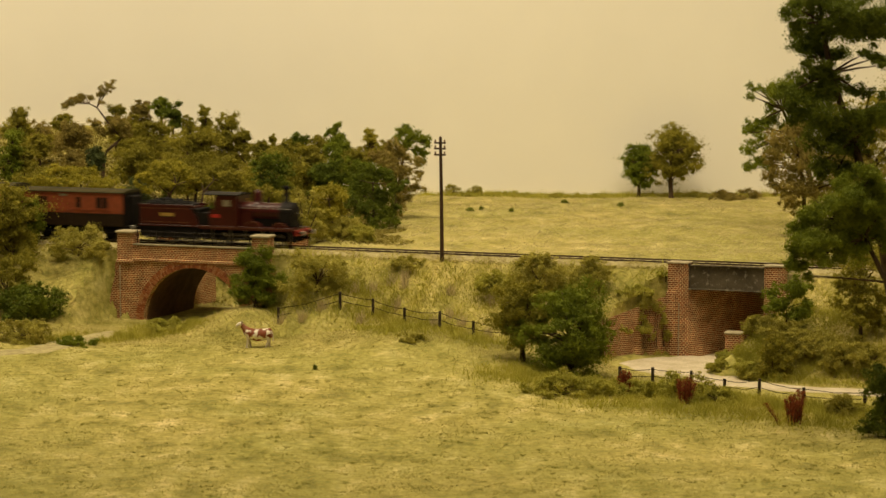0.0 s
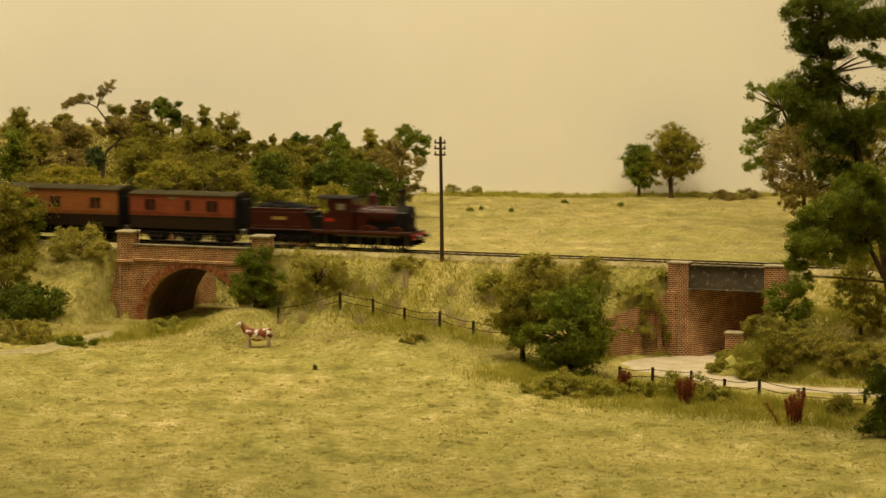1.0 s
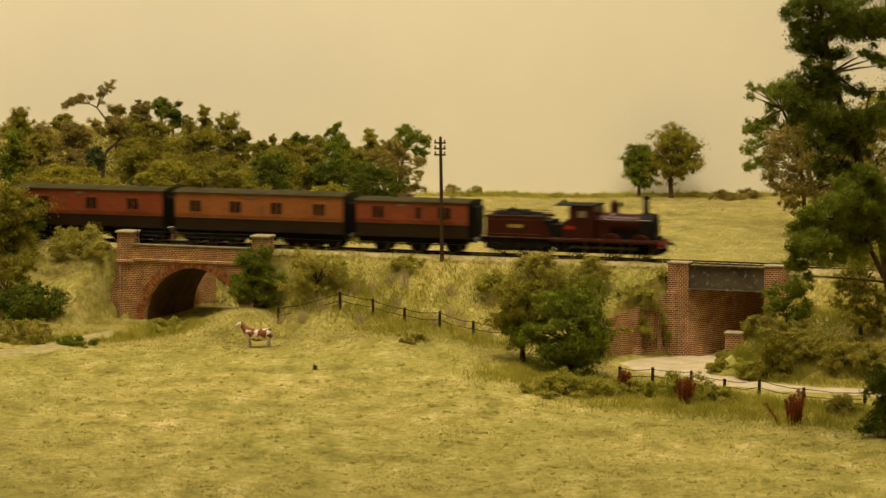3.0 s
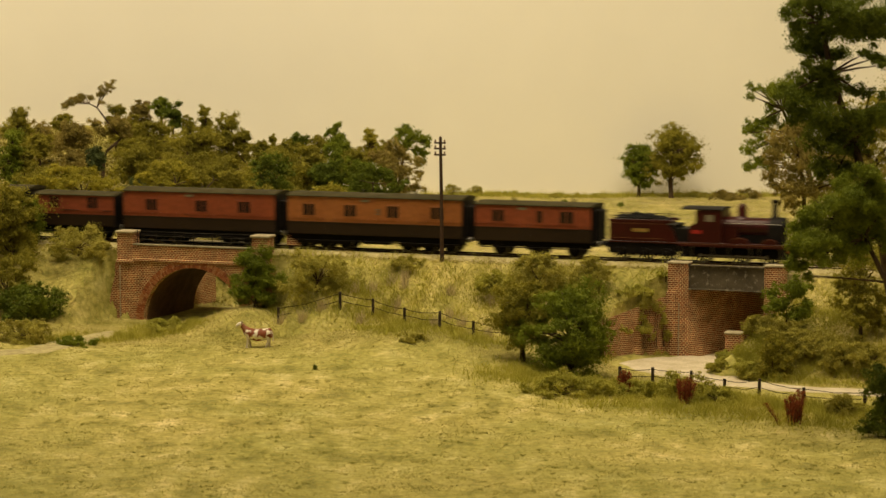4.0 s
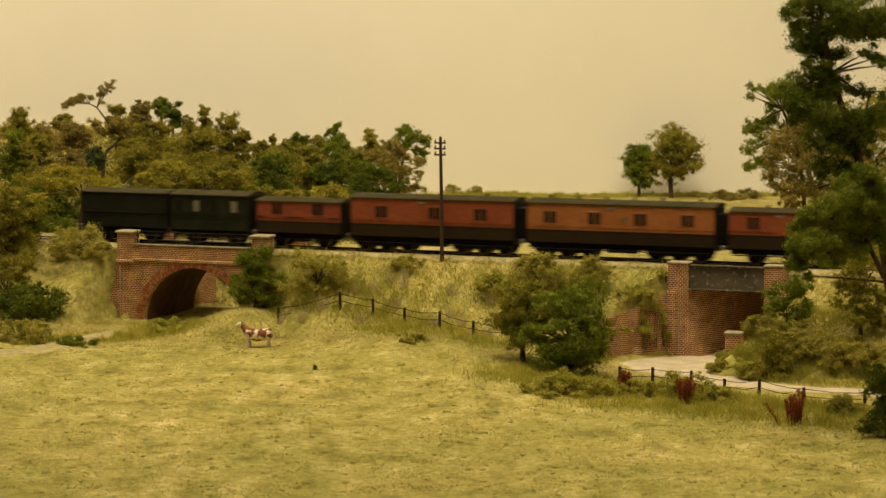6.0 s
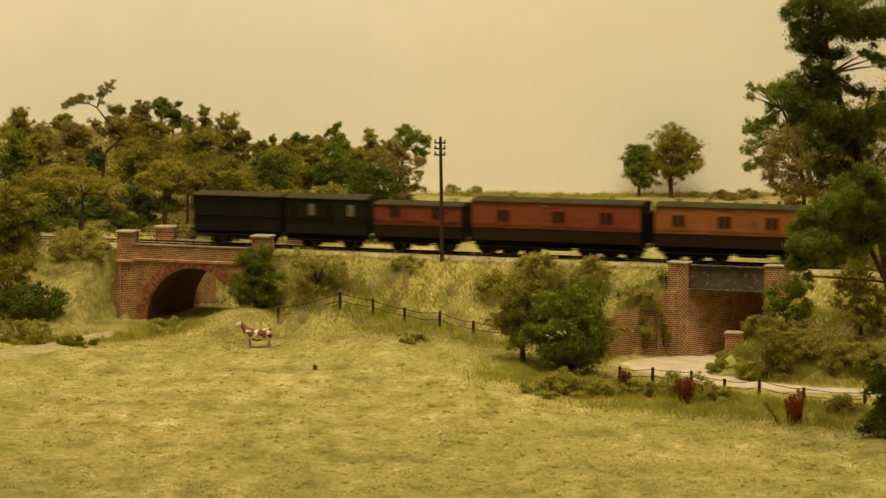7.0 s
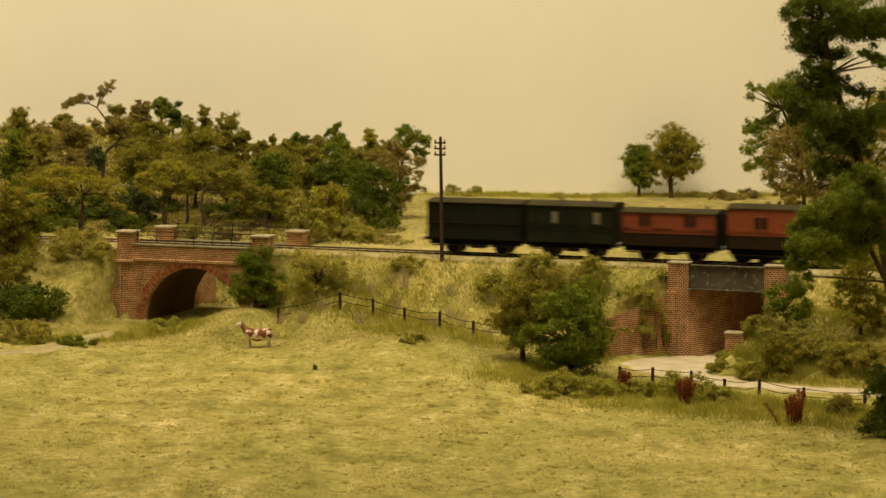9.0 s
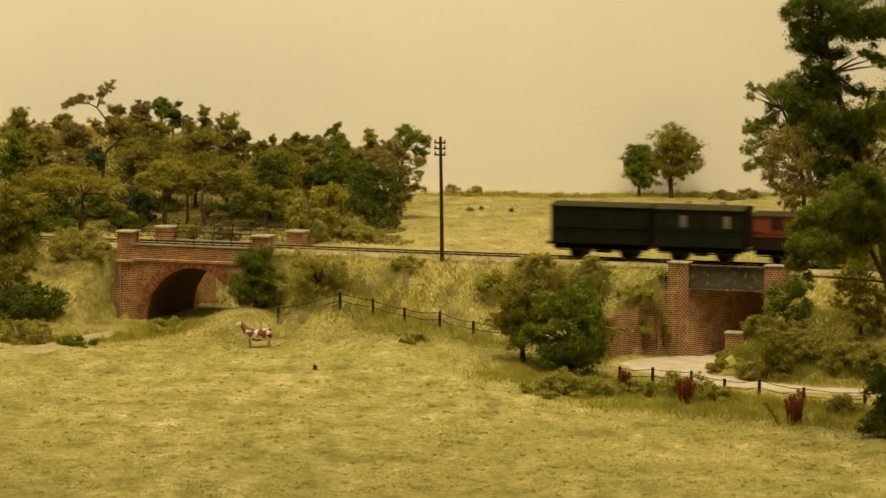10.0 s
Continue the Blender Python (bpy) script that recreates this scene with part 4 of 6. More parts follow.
tree("tree", -25.24, 208.0, 5.12, 3.81, L_OLIVE, 333, clear=0.38, flat=0.85, puffs=18, count=3674, size=0.15, group="woodland", label="rounded olive tree of the dense wood")
tree("tree", -22.46, 206.0, 4.16, 3.60, L_OLIVE, 334, clear=0.46, flat=0.85, puffs=16, count=2929, size=0.15, group="woodland", label="rounded olive tree of the dense wood")
tree("tree", -20.56, 208.0, 4.41, 3.81, L_OLIVE, 335, clear=0.34, flat=0.85, puffs=17, count=3506, size=0.15, group="woodland", label="rounded olive tree of the dense wood")
tree("tree", -17.81, 206.0, 4.64, 3.60, L_OLIVE, 336, clear=0.32, flat=0.85, puffs=17, count=3565, size=0.15, group="woodland", label="rounded olive tree of the dense wood")
tree("tree", -15.43, 205.0, 3.98, 3.76, L_YELLOW, 337, clear=0.36, flat=0.85, puffs=16, count=3219, size=0.15, group="woodland", label="rounded yellow-green tree of the dense wood")
tree("tree", -13.21, 208.0, 5.04, 4.08, L_OLIVE, 338, clear=0.18, flat=0.85, puffs=20, count=4598, size=0.15, group="woodland", label="rounded olive tree of the dense wood")
tree("tree", -11.26, 211.0, 5.44, 3.31, L_OLIVE, 339, clear=0.30, flat=0.85, puffs=18, count=3808, size=0.15, group="woodland", label="rounded olive tree of the dense wood")
tree("tree", -9.51, 209.0, 4.20, 3.28, L_DEEP, 340, clear=0.32, flat=0.85, puffs=16, count=3178, size=0.15, group="woodland", label="rounded dark green tree of the dense wood")
tree("tree", -6.75, 208.0, 4.52, 3.27, L_GREEN, 341, clear=0.32, flat=0.85, puffs=17, count=3308, size=0.15, group="woodland", label="rounded mid green tree of the dense wood")
limbed_tree("tree", -29.12, 214.0, [(0, 0, -0.3), (0.2, 0.0, 2.25), (0.59, 0.0, 2.98), (1.37, 0.0, 3.6), (1.76, 0.0, 3.99), (1.14, 0.0, 4.57), (0.62, 0.0, 5.24), (0.06, 0.0, 6.01), (-0.32, 0.0, 6.54), (-0.99, 0.0, 6.88)], 0.16, [(-2.88, -0.25, 6.79, 0.34), (-2.41, -0.8, 7.1, 0.43), (-2.11, 0.78, 7.33, 0.48), (-1.58, 0.81, 7.42, 0.43), (-1.0, 0.85, 7.37, 0.39), (-0.16, 0.36, 7.53, 0.29), (0.05, 0.21, 7.78, 0.29), (0.37, -0.34, 8.14, 0.29), (0.69, -0.19, 8.42, 0.34), (0.96, 0.33, 8.59, 0.24), (-0.06, -0.48, 6.99, 0.24), (1.23, 0.14, 5.04, 0.58), (2.08, -0.17, 4.58, 0.67), (1.76, -0.54, 5.65, 0.58), (-0.5, -0.27, 5.06, 0.58), (0.07, 0.5, 4.54, 0.39), (0.74, 0.52, 4.54, 0.43)], L_BROWN, 344, 9000, 0.060, "wiry leaning tree with bent trunk and sparse tufts", group="woodland")
limbed_tree("tree", -28.70, 198.0, [(0, 0, -0.3), (0.1, 0.0, 1.05), (0.2, 0.0, 1.9), (0.22, 0.0, 2.84)], 0.27, [(-2.94, 0.87, 3.99, 0.71), (-1.57, -1.58, 4.61, 0.71), (-2.44, 1.6, 3.17, 0.62), (-0.74, -1.27, 4.14, 0.8), (0.03, -0.42, 4.66, 0.8), (0.88, 1.46, 4.22, 0.89), (2.34, -1.12, 3.95, 0.8), (2.05, -0.7, 2.9, 0.71), (3.0, 0.55, 2.8, 0.62), (3.37, -0.66, 2.0, 0.45), (0.77, 0.55, 3.03, 0.62), (-0.33, -1.14, 3.16, 0.53), (3.92, 0.91, 1.2, 0.4), (-3.1, -0.5, 2.88, 0.53)], L_YELLOW, 345, 13000, 0.070, "spreading yellow-olive tree with pale forking limbs", group="woodland", flat=0.60)
limbed_tree("tree", -22.15, 199.0, [(0, 0, -0.3), (0.01, 0.0, 0.84), (-0.07, 0.0, 1.88), (0.43, 0.0, 2.65), (0.98, 0.0, 3.41)], 0.22, [(-1.46, 0.16, 3.98, 0.58), (-0.57, 0.28, 4.51, 0.67), (0.33, 1.15, 4.77, 0.76), (1.68, -1.0, 4.51, 0.67), (2.38, 0.84, 3.8, 0.58), (-1.28, 0.08, 3.09, 0.45), (1.67, 1.17, 3.23, 0.54), (-2.01, -0.13, 3.33, 0.4), (0.54, -0.9, 3.92, 0.63)], L_YELLOW, 346, 9000, 0.070, "yellow-olive tree with a dark forked trunk", group="woodland", flat=0.65)
limbed_tree("tree", -20.46, 200.0, [(0, 0, -0.3), (0.06, 0.0, 0.85), (0.07, 0.0, 2.43), (0.22, 0.0, 3.56)], 0.17, [(-0.43, -0.3, 3.49, 0.54), (0.45, -0.06, 3.93, 0.63), (0.91, 0.78, 3.28, 0.54)], L_OLIVE, 347, 3500, 0.070, "straight dark-trunked olive tree", group="woodland")
limbed_tree("tree", -18.87, 199.0, [(0, 0, -0.3), (-0.17, 0.0, 0.7), (-0.34, 0.0, 1.74), (-0.15, 0.0, 2.73), (0.66, 0.0, 3.63)], 0.19, [(-0.6, 1.04, 3.64, 0.63), (0.46, 0.75, 4.11, 0.76), (1.73, -0.89, 3.87, 0.81), (2.83, -0.72, 3.45, 0.81), (1.33, 0.97, 2.74, 0.63), (2.63, -1.15, 2.37, 0.54), (0.26, 1.36, 2.85, 0.54), (3.34, 1.2, 2.41, 0.54)], L_OLIVE, 348, 9500, 0.070, "olive tree on a leaning dark trunk", group="woodland", flat=0.60)
limbed_tree("tree", -18.69, 198.0, [(0, 0, -0.3), (0.54, 0.0, 0.6), (1.31, 0.0, 1.1), (2.07, 0.0, 1.19), (2.78, 0.0, 1.41)], 0.10, [(2.98, -0.18, 1.7, 0.4), (3.55, -0.14, 1.42, 0.36)], L_OLIVE, 349, 1500, 0.070, "low bent dark branch with a few leaves", group="woodland")
limbed_tree("tree", -13.97, 197.0, [(0, 0, -0.3), (0.01, 0.0, 0.68), (0.19, 0.0, 1.67), (0.29, 0.0, 2.69)], 0.26, [(-1.41, 1.17, 2.02, 0.62), (-0.49, 0.91, 2.62, 0.75), (0.71, -0.3, 2.94, 0.8), (1.76, 0.51, 2.43, 0.75), (2.66, 0.45, 1.99, 0.62), (-1.21, 1.43, 1.01, 0.53), (2.19, 0.76, 1.15, 0.58), (1.41, -0.97, 1.75, 0.62), (-0.0, 0.27, 1.91, 0.53), (2.86, 0.63, 0.85, 0.44), (-2.1, 1.4, 1.46, 0.44)], L_OLIVE, 350, 10000, 0.070, "broad olive tree with a thick forked trunk", group="woodland", flat=0.65)
limbed_tree("tree", -8.46, 191.0, [(0, 0, -0.3), (0.0, 0.0, 0.73), (-0.08, 0.0, 1.81), (-0.25, 0.0, 2.89)], 0.16, [(-0.8, 0.93, 3.68, 0.56), (0.1, 0.2, 3.87, 0.52), (-1.17, -0.46, 3.06, 0.6), (0.56, -0.59, 3.15, 0.52), (-0.31, 1.3, 2.66, 0.69), (-1.39, -0.53, 1.94, 0.6), (0.7, -0.11, 2.17, 0.47), (-0.3, -0.73, 1.66, 0.69), (-1.2, -0.08, 0.87, 0.6), (0.21, -0.7, 0.66, 0.6), (0.76, 0.62, 1.11, 0.39), (-0.58, 0.42, 0.12, 0.52)], L_YELLOW, 351, 12000, 0.065, "rounded yellow-green tree at the wood edge", full=1.30, group="woodland")
limbed_tree("tree", -5.51, 200.0, [(0, 0, -0.3), (0.0, 0.0, 0.89), (-0.08, 0.0, 2.25), (-0.08, 0.0, 3.6)], 0.20, [(-1.47, 1.09, 3.75, 0.63), (-0.27, -1.0, 4.44, 0.72), (0.94, -1.22, 4.28, 0.67), (1.7, 1.33, 3.28, 0.54), (-1.63, -1.01, 2.78, 0.72), (-0.58, 1.39, 2.82, 0.81), (0.82, -0.09, 2.71, 0.81), (-0.96, -0.81, 1.64, 0.81), (0.29, -0.58, 1.53, 0.81), (1.34, 0.67, 1.6, 0.58), (-1.31, -1.21, 0.68, 0.54), (-0.06, -0.93, 0.52, 0.72), (1.06, -0.89, 0.65, 0.54)], L_DEEP, 352, 14000, 0.070, "dense dark green tree at the wood edge", full=1.30, group="woodland")
limbed_tree("tree", 29.49, 196.0, [(0, 0, -0.3), (-0.11, 0.0, 1.21), (-0.96, 0.0, 4.76), (-2.1, 0.0, 7.41), (-3.01, 0.0, 9.39)], 0.33, [(-6.0, -1.61, 10.64, 0.35), (-5.51, -0.49, 11.04, 0.35), (-4.68, 0.9, 10.9, 0.35), (-4.0, 0.38, 10.92, 0.4), (-3.39, -0.39, 10.68, 0.62), (-2.94, -1.58, 11.34, 0.66), (-1.89, 0.3, 10.7, 0.88), (-5.82, -0.47, 7.7, 0.35), (-5.24, 0.7, 8.17, 0.44), (-4.59, 1.06, 8.5, 0.48), (-3.51, 1.86, 8.87, 0.79), (-5.89, -1.17, 6.15, 0.4), (-5.31, -0.74, 6.57, 0.48), (-4.62, -0.81, 6.92, 0.53), (-5.54, -0.62, 4.98, 0.44), (-4.73, 1.03, 5.4, 0.48), (-4.29, -0.47, 5.14, 0.4), (-3.73, 1.05, 7.71, 0.71), (-2.6, 1.44, 9.91, 0.88), (-2.14, 1.99, 7.97, 1.06), (-1.29, -0.24, 9.62, 1.06), (-0.7, -0.91, 7.68, 1.15), (-1.34, 0.63, 6.4, 0.88), (-3.42, -0.05, 6.31, 0.53)], L_GREEN, 353, 26000, 0.065, "tall dark green tree with ragged drooping limbs", full=1.30)
limbed_tree("tree", 27.53, 190.0, [(0, 0, -0.3), (-0.02, 0.0, 0.92), (-0.19, 0.0, 3.5), (-0.53, 0.0, 6.07)], 0.28, [(-1.26, -1.03, 8.61, 0.68), (-1.9, -1.49, 7.36, 0.77), (-2.47, -1.45, 6.08, 0.68), (-2.48, 0.95, 4.72, 0.56), (-2.27, 0.49, 3.68, 0.56), (-1.72, -1.79, 3.64, 0.68), (-0.91, -0.7, 5.26, 0.94), (0.01, -0.97, 4.0, 1.03), (-0.96, 0.57, 2.68, 0.6), (-0.36, -0.27, 6.86, 0.85), (0.38, -1.18, 5.72, 1.03), (1.62, 1.22, 3.62, 0.94), (2.15, -0.77, 5.27, 0.94), (3.37, 1.42, 3.82, 0.94), (2.67, -0.07, 6.51, 0.77), (4.93, -0.78, 4.84, 0.68), (4.45, 0.29, 5.63, 0.51)], L_BROWN, 354, 24000, 0.060, "brown-olive fine-leaved tree beyond the line", full=1.50)
limbed_tree("tree", 25.25, 136.0, [(0, 0, -0.3), (-0.39, 0.0, 4.84), (-1.41, 0.0, 10.42), (-3.03, 0.0, 15.65), (-4.31, 0.0, 19.31), (-4.81, 0.0, 22.05), (-5.0, 0.0, 24.47)], 0.34, [(-6.58, -1.02, 22.9, 0.4), (-5.84, 0.35, 23.2, 0.61), (-5.05, -0.49, 23.02, 0.73), (-3.97, -1.35, 22.72, 0.8), (-2.56, 0.17, 22.41, 0.8), (-1.6, 0.1, 22.35, 0.67), (-6.34, -1.19, 21.88, 0.43), (-5.21, 1.37, 21.48, 0.67), (-4.39, -0.33, 21.5, 0.8), (-3.02, 0.64, 21.49, 0.73), (-2.02, 0.27, 21.8, 0.61), (-5.8, -0.03, 20.65, 0.4), (-4.96, 0.85, 20.45, 0.61), (-3.85, 1.1, 20.44, 0.61), (-5.47, 0.92, 19.71, 0.28), (-4.76, -0.54, 19.57, 0.61), (-3.72, 1.43, 18.96, 0.49), (-5.77, -0.43, 18.96, 0.46), (-5.02, 0.87, 18.36, 0.7), (-4.31, -0.5, 18.41, 0.61), (-6.55, -1.3, 18.38, 0.46), (-5.43, 0.1, 17.23, 0.73), (-4.73, -1.38, 16.93, 0.67), (-2.55, -0.66, 20.42, 0.28), (-1.73, 1.26, 20.07, 0.31), (-1.77, -1.5, 19.78, 0.28), (-2.69, 0.46, 18.26, 0.28), (-2.02, 0.46, 18.26, 0.24), (-1.26, 1.28, 18.04, 0.24), (-3.15, -0.99, 16.86, 0.61), (-2.23, -1.49, 16.88, 0.61), (-1.48, -0.1, 17.03, 0.49), (-3.49, 0.61, 15.98, 0.67), (-2.21, 1.29, 16.13, 0.49), (-4.64, -0.91, 15.51, 0.67), (-3.3, 0.19, 15.02, 0.52), (-3.97, -0.29, 13.98, 0.67), (-5.03, -1.25, 14.35, 0.55)], L_DEEP, 355, 110000, 0.050, "very tall dark green tree close to the viewer", full=1.55)
limbed_tree("tree", 24.82, 132.0, [(0, 0, -0.3), (-0.37, 0.0, 4.17), (-1.34, 0.0, 8.4), (-2.57, 0.0, 10.8), (-3.78, 0.0, 11.69)], 0.30, [(-6.1, 0.45, 11.29, 0.45), (-5.58, -0.09, 11.82, 0.48), (-5.81, -0.74, 10.63, 0.53), (-6.29, -0.19, 10.28, 0.33), (-4.82, -0.16, 12.01, 0.62), (-3.77, 0.17, 12.46, 0.65), (-3.06, -0.93, 13.08, 0.65), (-2.11, -0.49, 13.52, 0.59), (-4.7, -0.23, 10.88, 0.71), (-3.38, 0.55, 11.11, 0.77), (-2.34, -0.28, 11.72, 0.71), (-1.72, -0.44, 12.39, 0.59), (-6.06, -0.31, 9.39, 0.39), (-5.62, -0.61, 8.82, 0.21), (-5.05, -0.71, 9.79, 0.48), (-2.26, 1.49, 10.41, 0.71), (-1.56, 0.62, 10.44, 0.59), (-2.36, -1.0, 14.21, 0.42), (-3.65, 0.97, 13.41, 0.45), (-3.46, -0.05, 9.96, 0.53)], L_GREEN, 356, 85000, 0.050, "leafy green tree close to the viewer", full=1.50)
limbed_tree("tree", 26.73, 159.0, [(0, 0, -0.3), (-0.08, 0.0, 0.51), (-0.14, 0.0, 1.6), (-0.23, 0.0, 3.05)], 0.18, [(-1.08, -0.63, 4.85, 0.68), (0.16, 0.87, 5.42, 0.68), (0.74, -0.87, 4.95, 0.68), (-1.26, 0.83, 3.39, 0.64), (-0.24, -0.46, 3.53, 0.79), (1.08, 0.08, 3.11, 0.72), (-1.03, -0.56, 2.21, 0.64), (0.48, -0.19, 1.76, 0.72), (1.28, -0.16, 1.54, 0.54), (-1.77, -0.68, 2.58, 0.43), (-0.53, -0.91, 1.17, 0.36)], L_OLIVE, 357, 15000, 0.050, "dark olive shrub tree beside the road", full=1.50)
limbed_tree("tree", 22.17, 160.5, [(0, 0, -0.3), (-0.01, 0.0, 0.47), (-0.05, 0.0, 1.21), (-0.06, 0.0, 1.94)], 0.12, [(-0.89, 0.42, 2.8, 0.54), (-0.14, -0.42, 3.34, 0.54), (0.84, -0.17, 2.95, 0.51), (-0.25, -0.3, 2.16, 0.61), (0.88, -0.5, 1.89, 0.51), (-1.24, -0.65, 2.02, 0.36), (0.34, -0.57, 1.39, 0.43), (1.43, 0.3, 2.27, 0.32)], L_GREEN, 358, 9000, 0.050, "rounded green shrub beside the girder bridge", full=1.40)
tree("tree", 17.83, 228.0, 4.83, 3.69, L_GREEN, 139, clear=0.28, puffs=22, count=5500, size=0.12, label="small round green tree against the sky")
tree("tree", 20.68, 227.0, 6.59, 5.11, L_OLIVE, 140, clear=0.25, puffs=26, count=8000, size=0.13, label="round olive tree with a straight trunk")
bush("bush", 26.36, 226.0, 0.98, 5.1, L_BROWN, 141, count=2500, label="low brown scrub along the skyline")
bush("bush", 0.83, 229.0, 1.26, 1.55, L_SHRUB, 142, count=250, label="thin pale shrub on the skyline")
bush("bush", 3.16, 229.0, 0.99, 1.55, L_SHRUB, 143, count=250, label="thin pale shrub on the skyline")
tree("tree", 32.37, 192.0, 11.51, 6.9, L_OLIVE, 146, clear=0.1, puffs=24, count=8000, size=0.15, label="olive tree beyond the line")
bush("bush", 21.94, 159.57, 2.13, 4.34, L_SHRUB, 149, count=4000, label="low tangled olive undergrowth beside the road")
bush("bush", 25.01, 158.29, 1.39, 5.03, L_SHRUB, 150, count=4000, label="low tangled olive undergrowth beside the road")
bush("bush", 23.73, 132.6, 4.08, 2.71, L_DEEP, 153, count=4000, label="dark green bush near the viewer")
bush("bush", 22.39, 139.38, 1.41, 1.9, L_SHRUB, 154, count=1800, label="small dull green bush by the fence")
tree("tree", 8.08, 157.47, 6.0, 5.7, L_GREEN, 155, clear=0.05, puffs=30, count=14000, size=0.11, label="dense rounded dark green meadow tree")
tree("tree", 5.1, 159.25, 5.23, 3.96, L_OLIVE, 156, clear=0.22, puffs=24, count=7500, size=0.12, label="olive meadow tree with a bare trunk")
bush("bush", 6.55, 169.5, 2.98, 4.21, L_SHRUB, 157, count=4500, label="olive shrub on the railway bank")
bush("bush", 9.94, 168.5, 2.86, 3.05, L_SHRUB, 158, count=3200, label="olive shrub on the railway bank")
bush("bush", -13.32, 177.5, 4.75, 3.5, L_GREEN, 159, count=9000, label="dark olive bush beside the arch bridge")
bush("bush", -8.84, 174.34, 3.03, 5.12, L_SHRUB, 160, count=5000, label="sprawling olive shrub on the railway bank")
bush("bush", -2.53, 174.76, 0.87, 3.16, L_SHRUB, 161, count=1500, label="low olive shrub at the bank top")
bush("bush", -26.72, 183.54, 2.39, 5.18, L_SHRUB, 162, count=5500, label="rounded olive shrub on the bank beside the arch bridge")
bush("bush", -19.24, 175.3, 1.08, 3.58, L_WEED, 163, count=3500, label="low grassy tussock in front of the arch")
bush("bush", -2.01, 164.09, 0.69, 2.6, L_SHRUB, 164, count=1500, label="low weeds in the meadow")
tree("tree", -31.87, 184.47, 6.24, 4.78, L_OLIVE, 165, clear=0.0, puffs=22, count=7000, label="leafy green tree at the bank foot")
tree("tree", -30.83, 185.84, 3.83, 2.51, L_GREEN, 166, clear=0.0, puffs=16, count=4000, label="dark green shrub tree at the bank foot")
bush("bush", -29.23, 178.13, 2.85, 5.24, L_DEEP, 167, count=3500, size=0.2, label="dark green broad-leaved bush")
bush("bush", -31.43, 180.44, 4.15, 4.49, L_OLIVE, 168, count=4500, label="rounded dull olive bush at the bank foot")
bush("bush", -28.59, 170.53, 1.72, 4.64, L_SHRUB, 169, count=4000, label="low olive undergrowth beside the lane")
bush("bush", -25.31, 169.27, 0.77, 3.45, L_GREEN, 170, count=2000, label="low green weeds beside the lane")
bush("bush", 6.91, 147.66, 1.51, 4.69, L_WEED, 171, count=2200, label="low green weeds along the fence")
bush("bush", 9.26, 147.66, 1.22, 3.69, L_WEED, 172, count=2200, label="low green weeds along the fence")
bush("bush", 11.54, 146.66, 1.22, 3.0, L_WEED, 173, count=2200, label="low green weeds along the fence")
bush("bush", 14.18, 146.41, 1.67, 3.99, L_WEED, 174, count=2200, label="low green weeds along the fence")
bush("bush", 15.96, 144.41, 1.05, 2.63, L_WEED, 175, count=2200, label="low green weeds along the fence")
dock_plant(10.76, 147.41, 1.6, 0.30, 176)
dock_plant(13.97, 143.9, 1.6, 0.42, 177)
dock_plant(19.34, 136.87, 1.9, 0.72, 178)
bush("weed", -8.06, 156.97, 0.5, 0.36, L_DEEP, 179, count=120, category='plant', size=0.07, label="small dark weed in the meadow")
bush("hedge", -36.79, 228.0, 1.74, 3.59, L_BROWN, 180, count=1500, category='hedge', label="low brown hedgerow on the far hillside")
bush("hedge", -39.02, 229.0, 2.01, 3.09, L_SHRUB, 181, count=1500, category='hedge', label="low brown hedgerow on the far hillside")
bush("bush", -19.8, 193.0, 1.25, 2.61, L_SHRUB, 182, count=2200, label="low scrub at the foot of the wood")
bush("bush", -10.37, 188.0, 6.53, 3.39, L_SHRUB, 183, count=2200, label="low scrub at the foot of the wood")
bush("bush", -7.47, 190.0, 1.89, 3.0, L_SHRUB, 184, count=2200, label="low scrub at the foot of the wood")
bush("bush", -6.15, 189.0, 1.42, 2.56, L_WEED, 185, count=2200, label="low scrub at the foot of the wood")
bush("bush", -30.3, 196.0, 1.41, 3.98, L_DEEP, 186, count=2200, label="low scrub at the foot of the wood")
bush("bush", -24.89, 197.0, 1.39, 3.56, L_DEEP, 187, count=2200, label="low scrub at the foot of the wood")
bush("bush", 1.86, 228.0, 0.5, 3.08, L_WEED, 188, count=900, label="low scrub along the pasture skyline")
bush("bush", 6.0, 229.0, 0.5, 4.65, L_WEED, 189, count=900, label="low scrub along the pasture skyline")
bush("bush", 11.18, 229.0, 0.5, 4.13, L_SHRUB, 190, count=900, label="low scrub along the pasture skyline")
bush("bush", 23.5, 228.0, 0.5, 3.08, L_SHRUB, 191, count=900, label="low scrub along the pasture skyline")
bush("bush", 14.28, 229.0, 0.5, 2.58, L_WEED, 192, count=900, label="low scrub along the pasture skyline")
bush("weed", 2.31, 213.27, 0.5, 0.77, L_GREEN, 193, count=120, category='plant', size=0.08, label="small dark weed in the pasture")
bush("weed", 5.76, 211.03, 0.5, 0.57, L_GREEN, 194, count=120, category='plant', size=0.08, label="small dark weed in the pasture")
bush("weed", 3.28, 214.03, 0.5, 0.48, L_GREEN, 195, count=120, category='plant', size=0.08, label="small dark weed in the pasture")
bush("weed", 10.76, 220.82, 0.5, 0.7, L_GREEN, 196, count=120, category='plant', size=0.08, label="small dark weed in the pasture")
bush("weed", 15.49, 217.3, 0.5, 0.69, L_GREEN, 197, count=120, category='plant', size=0.08, label="small dark weed in the pasture")
bush("bush", 3.7, 170.09, 1.76, 3.85, L_WEED, 198, count=1400, label="sparse green scrub on the railway bank")
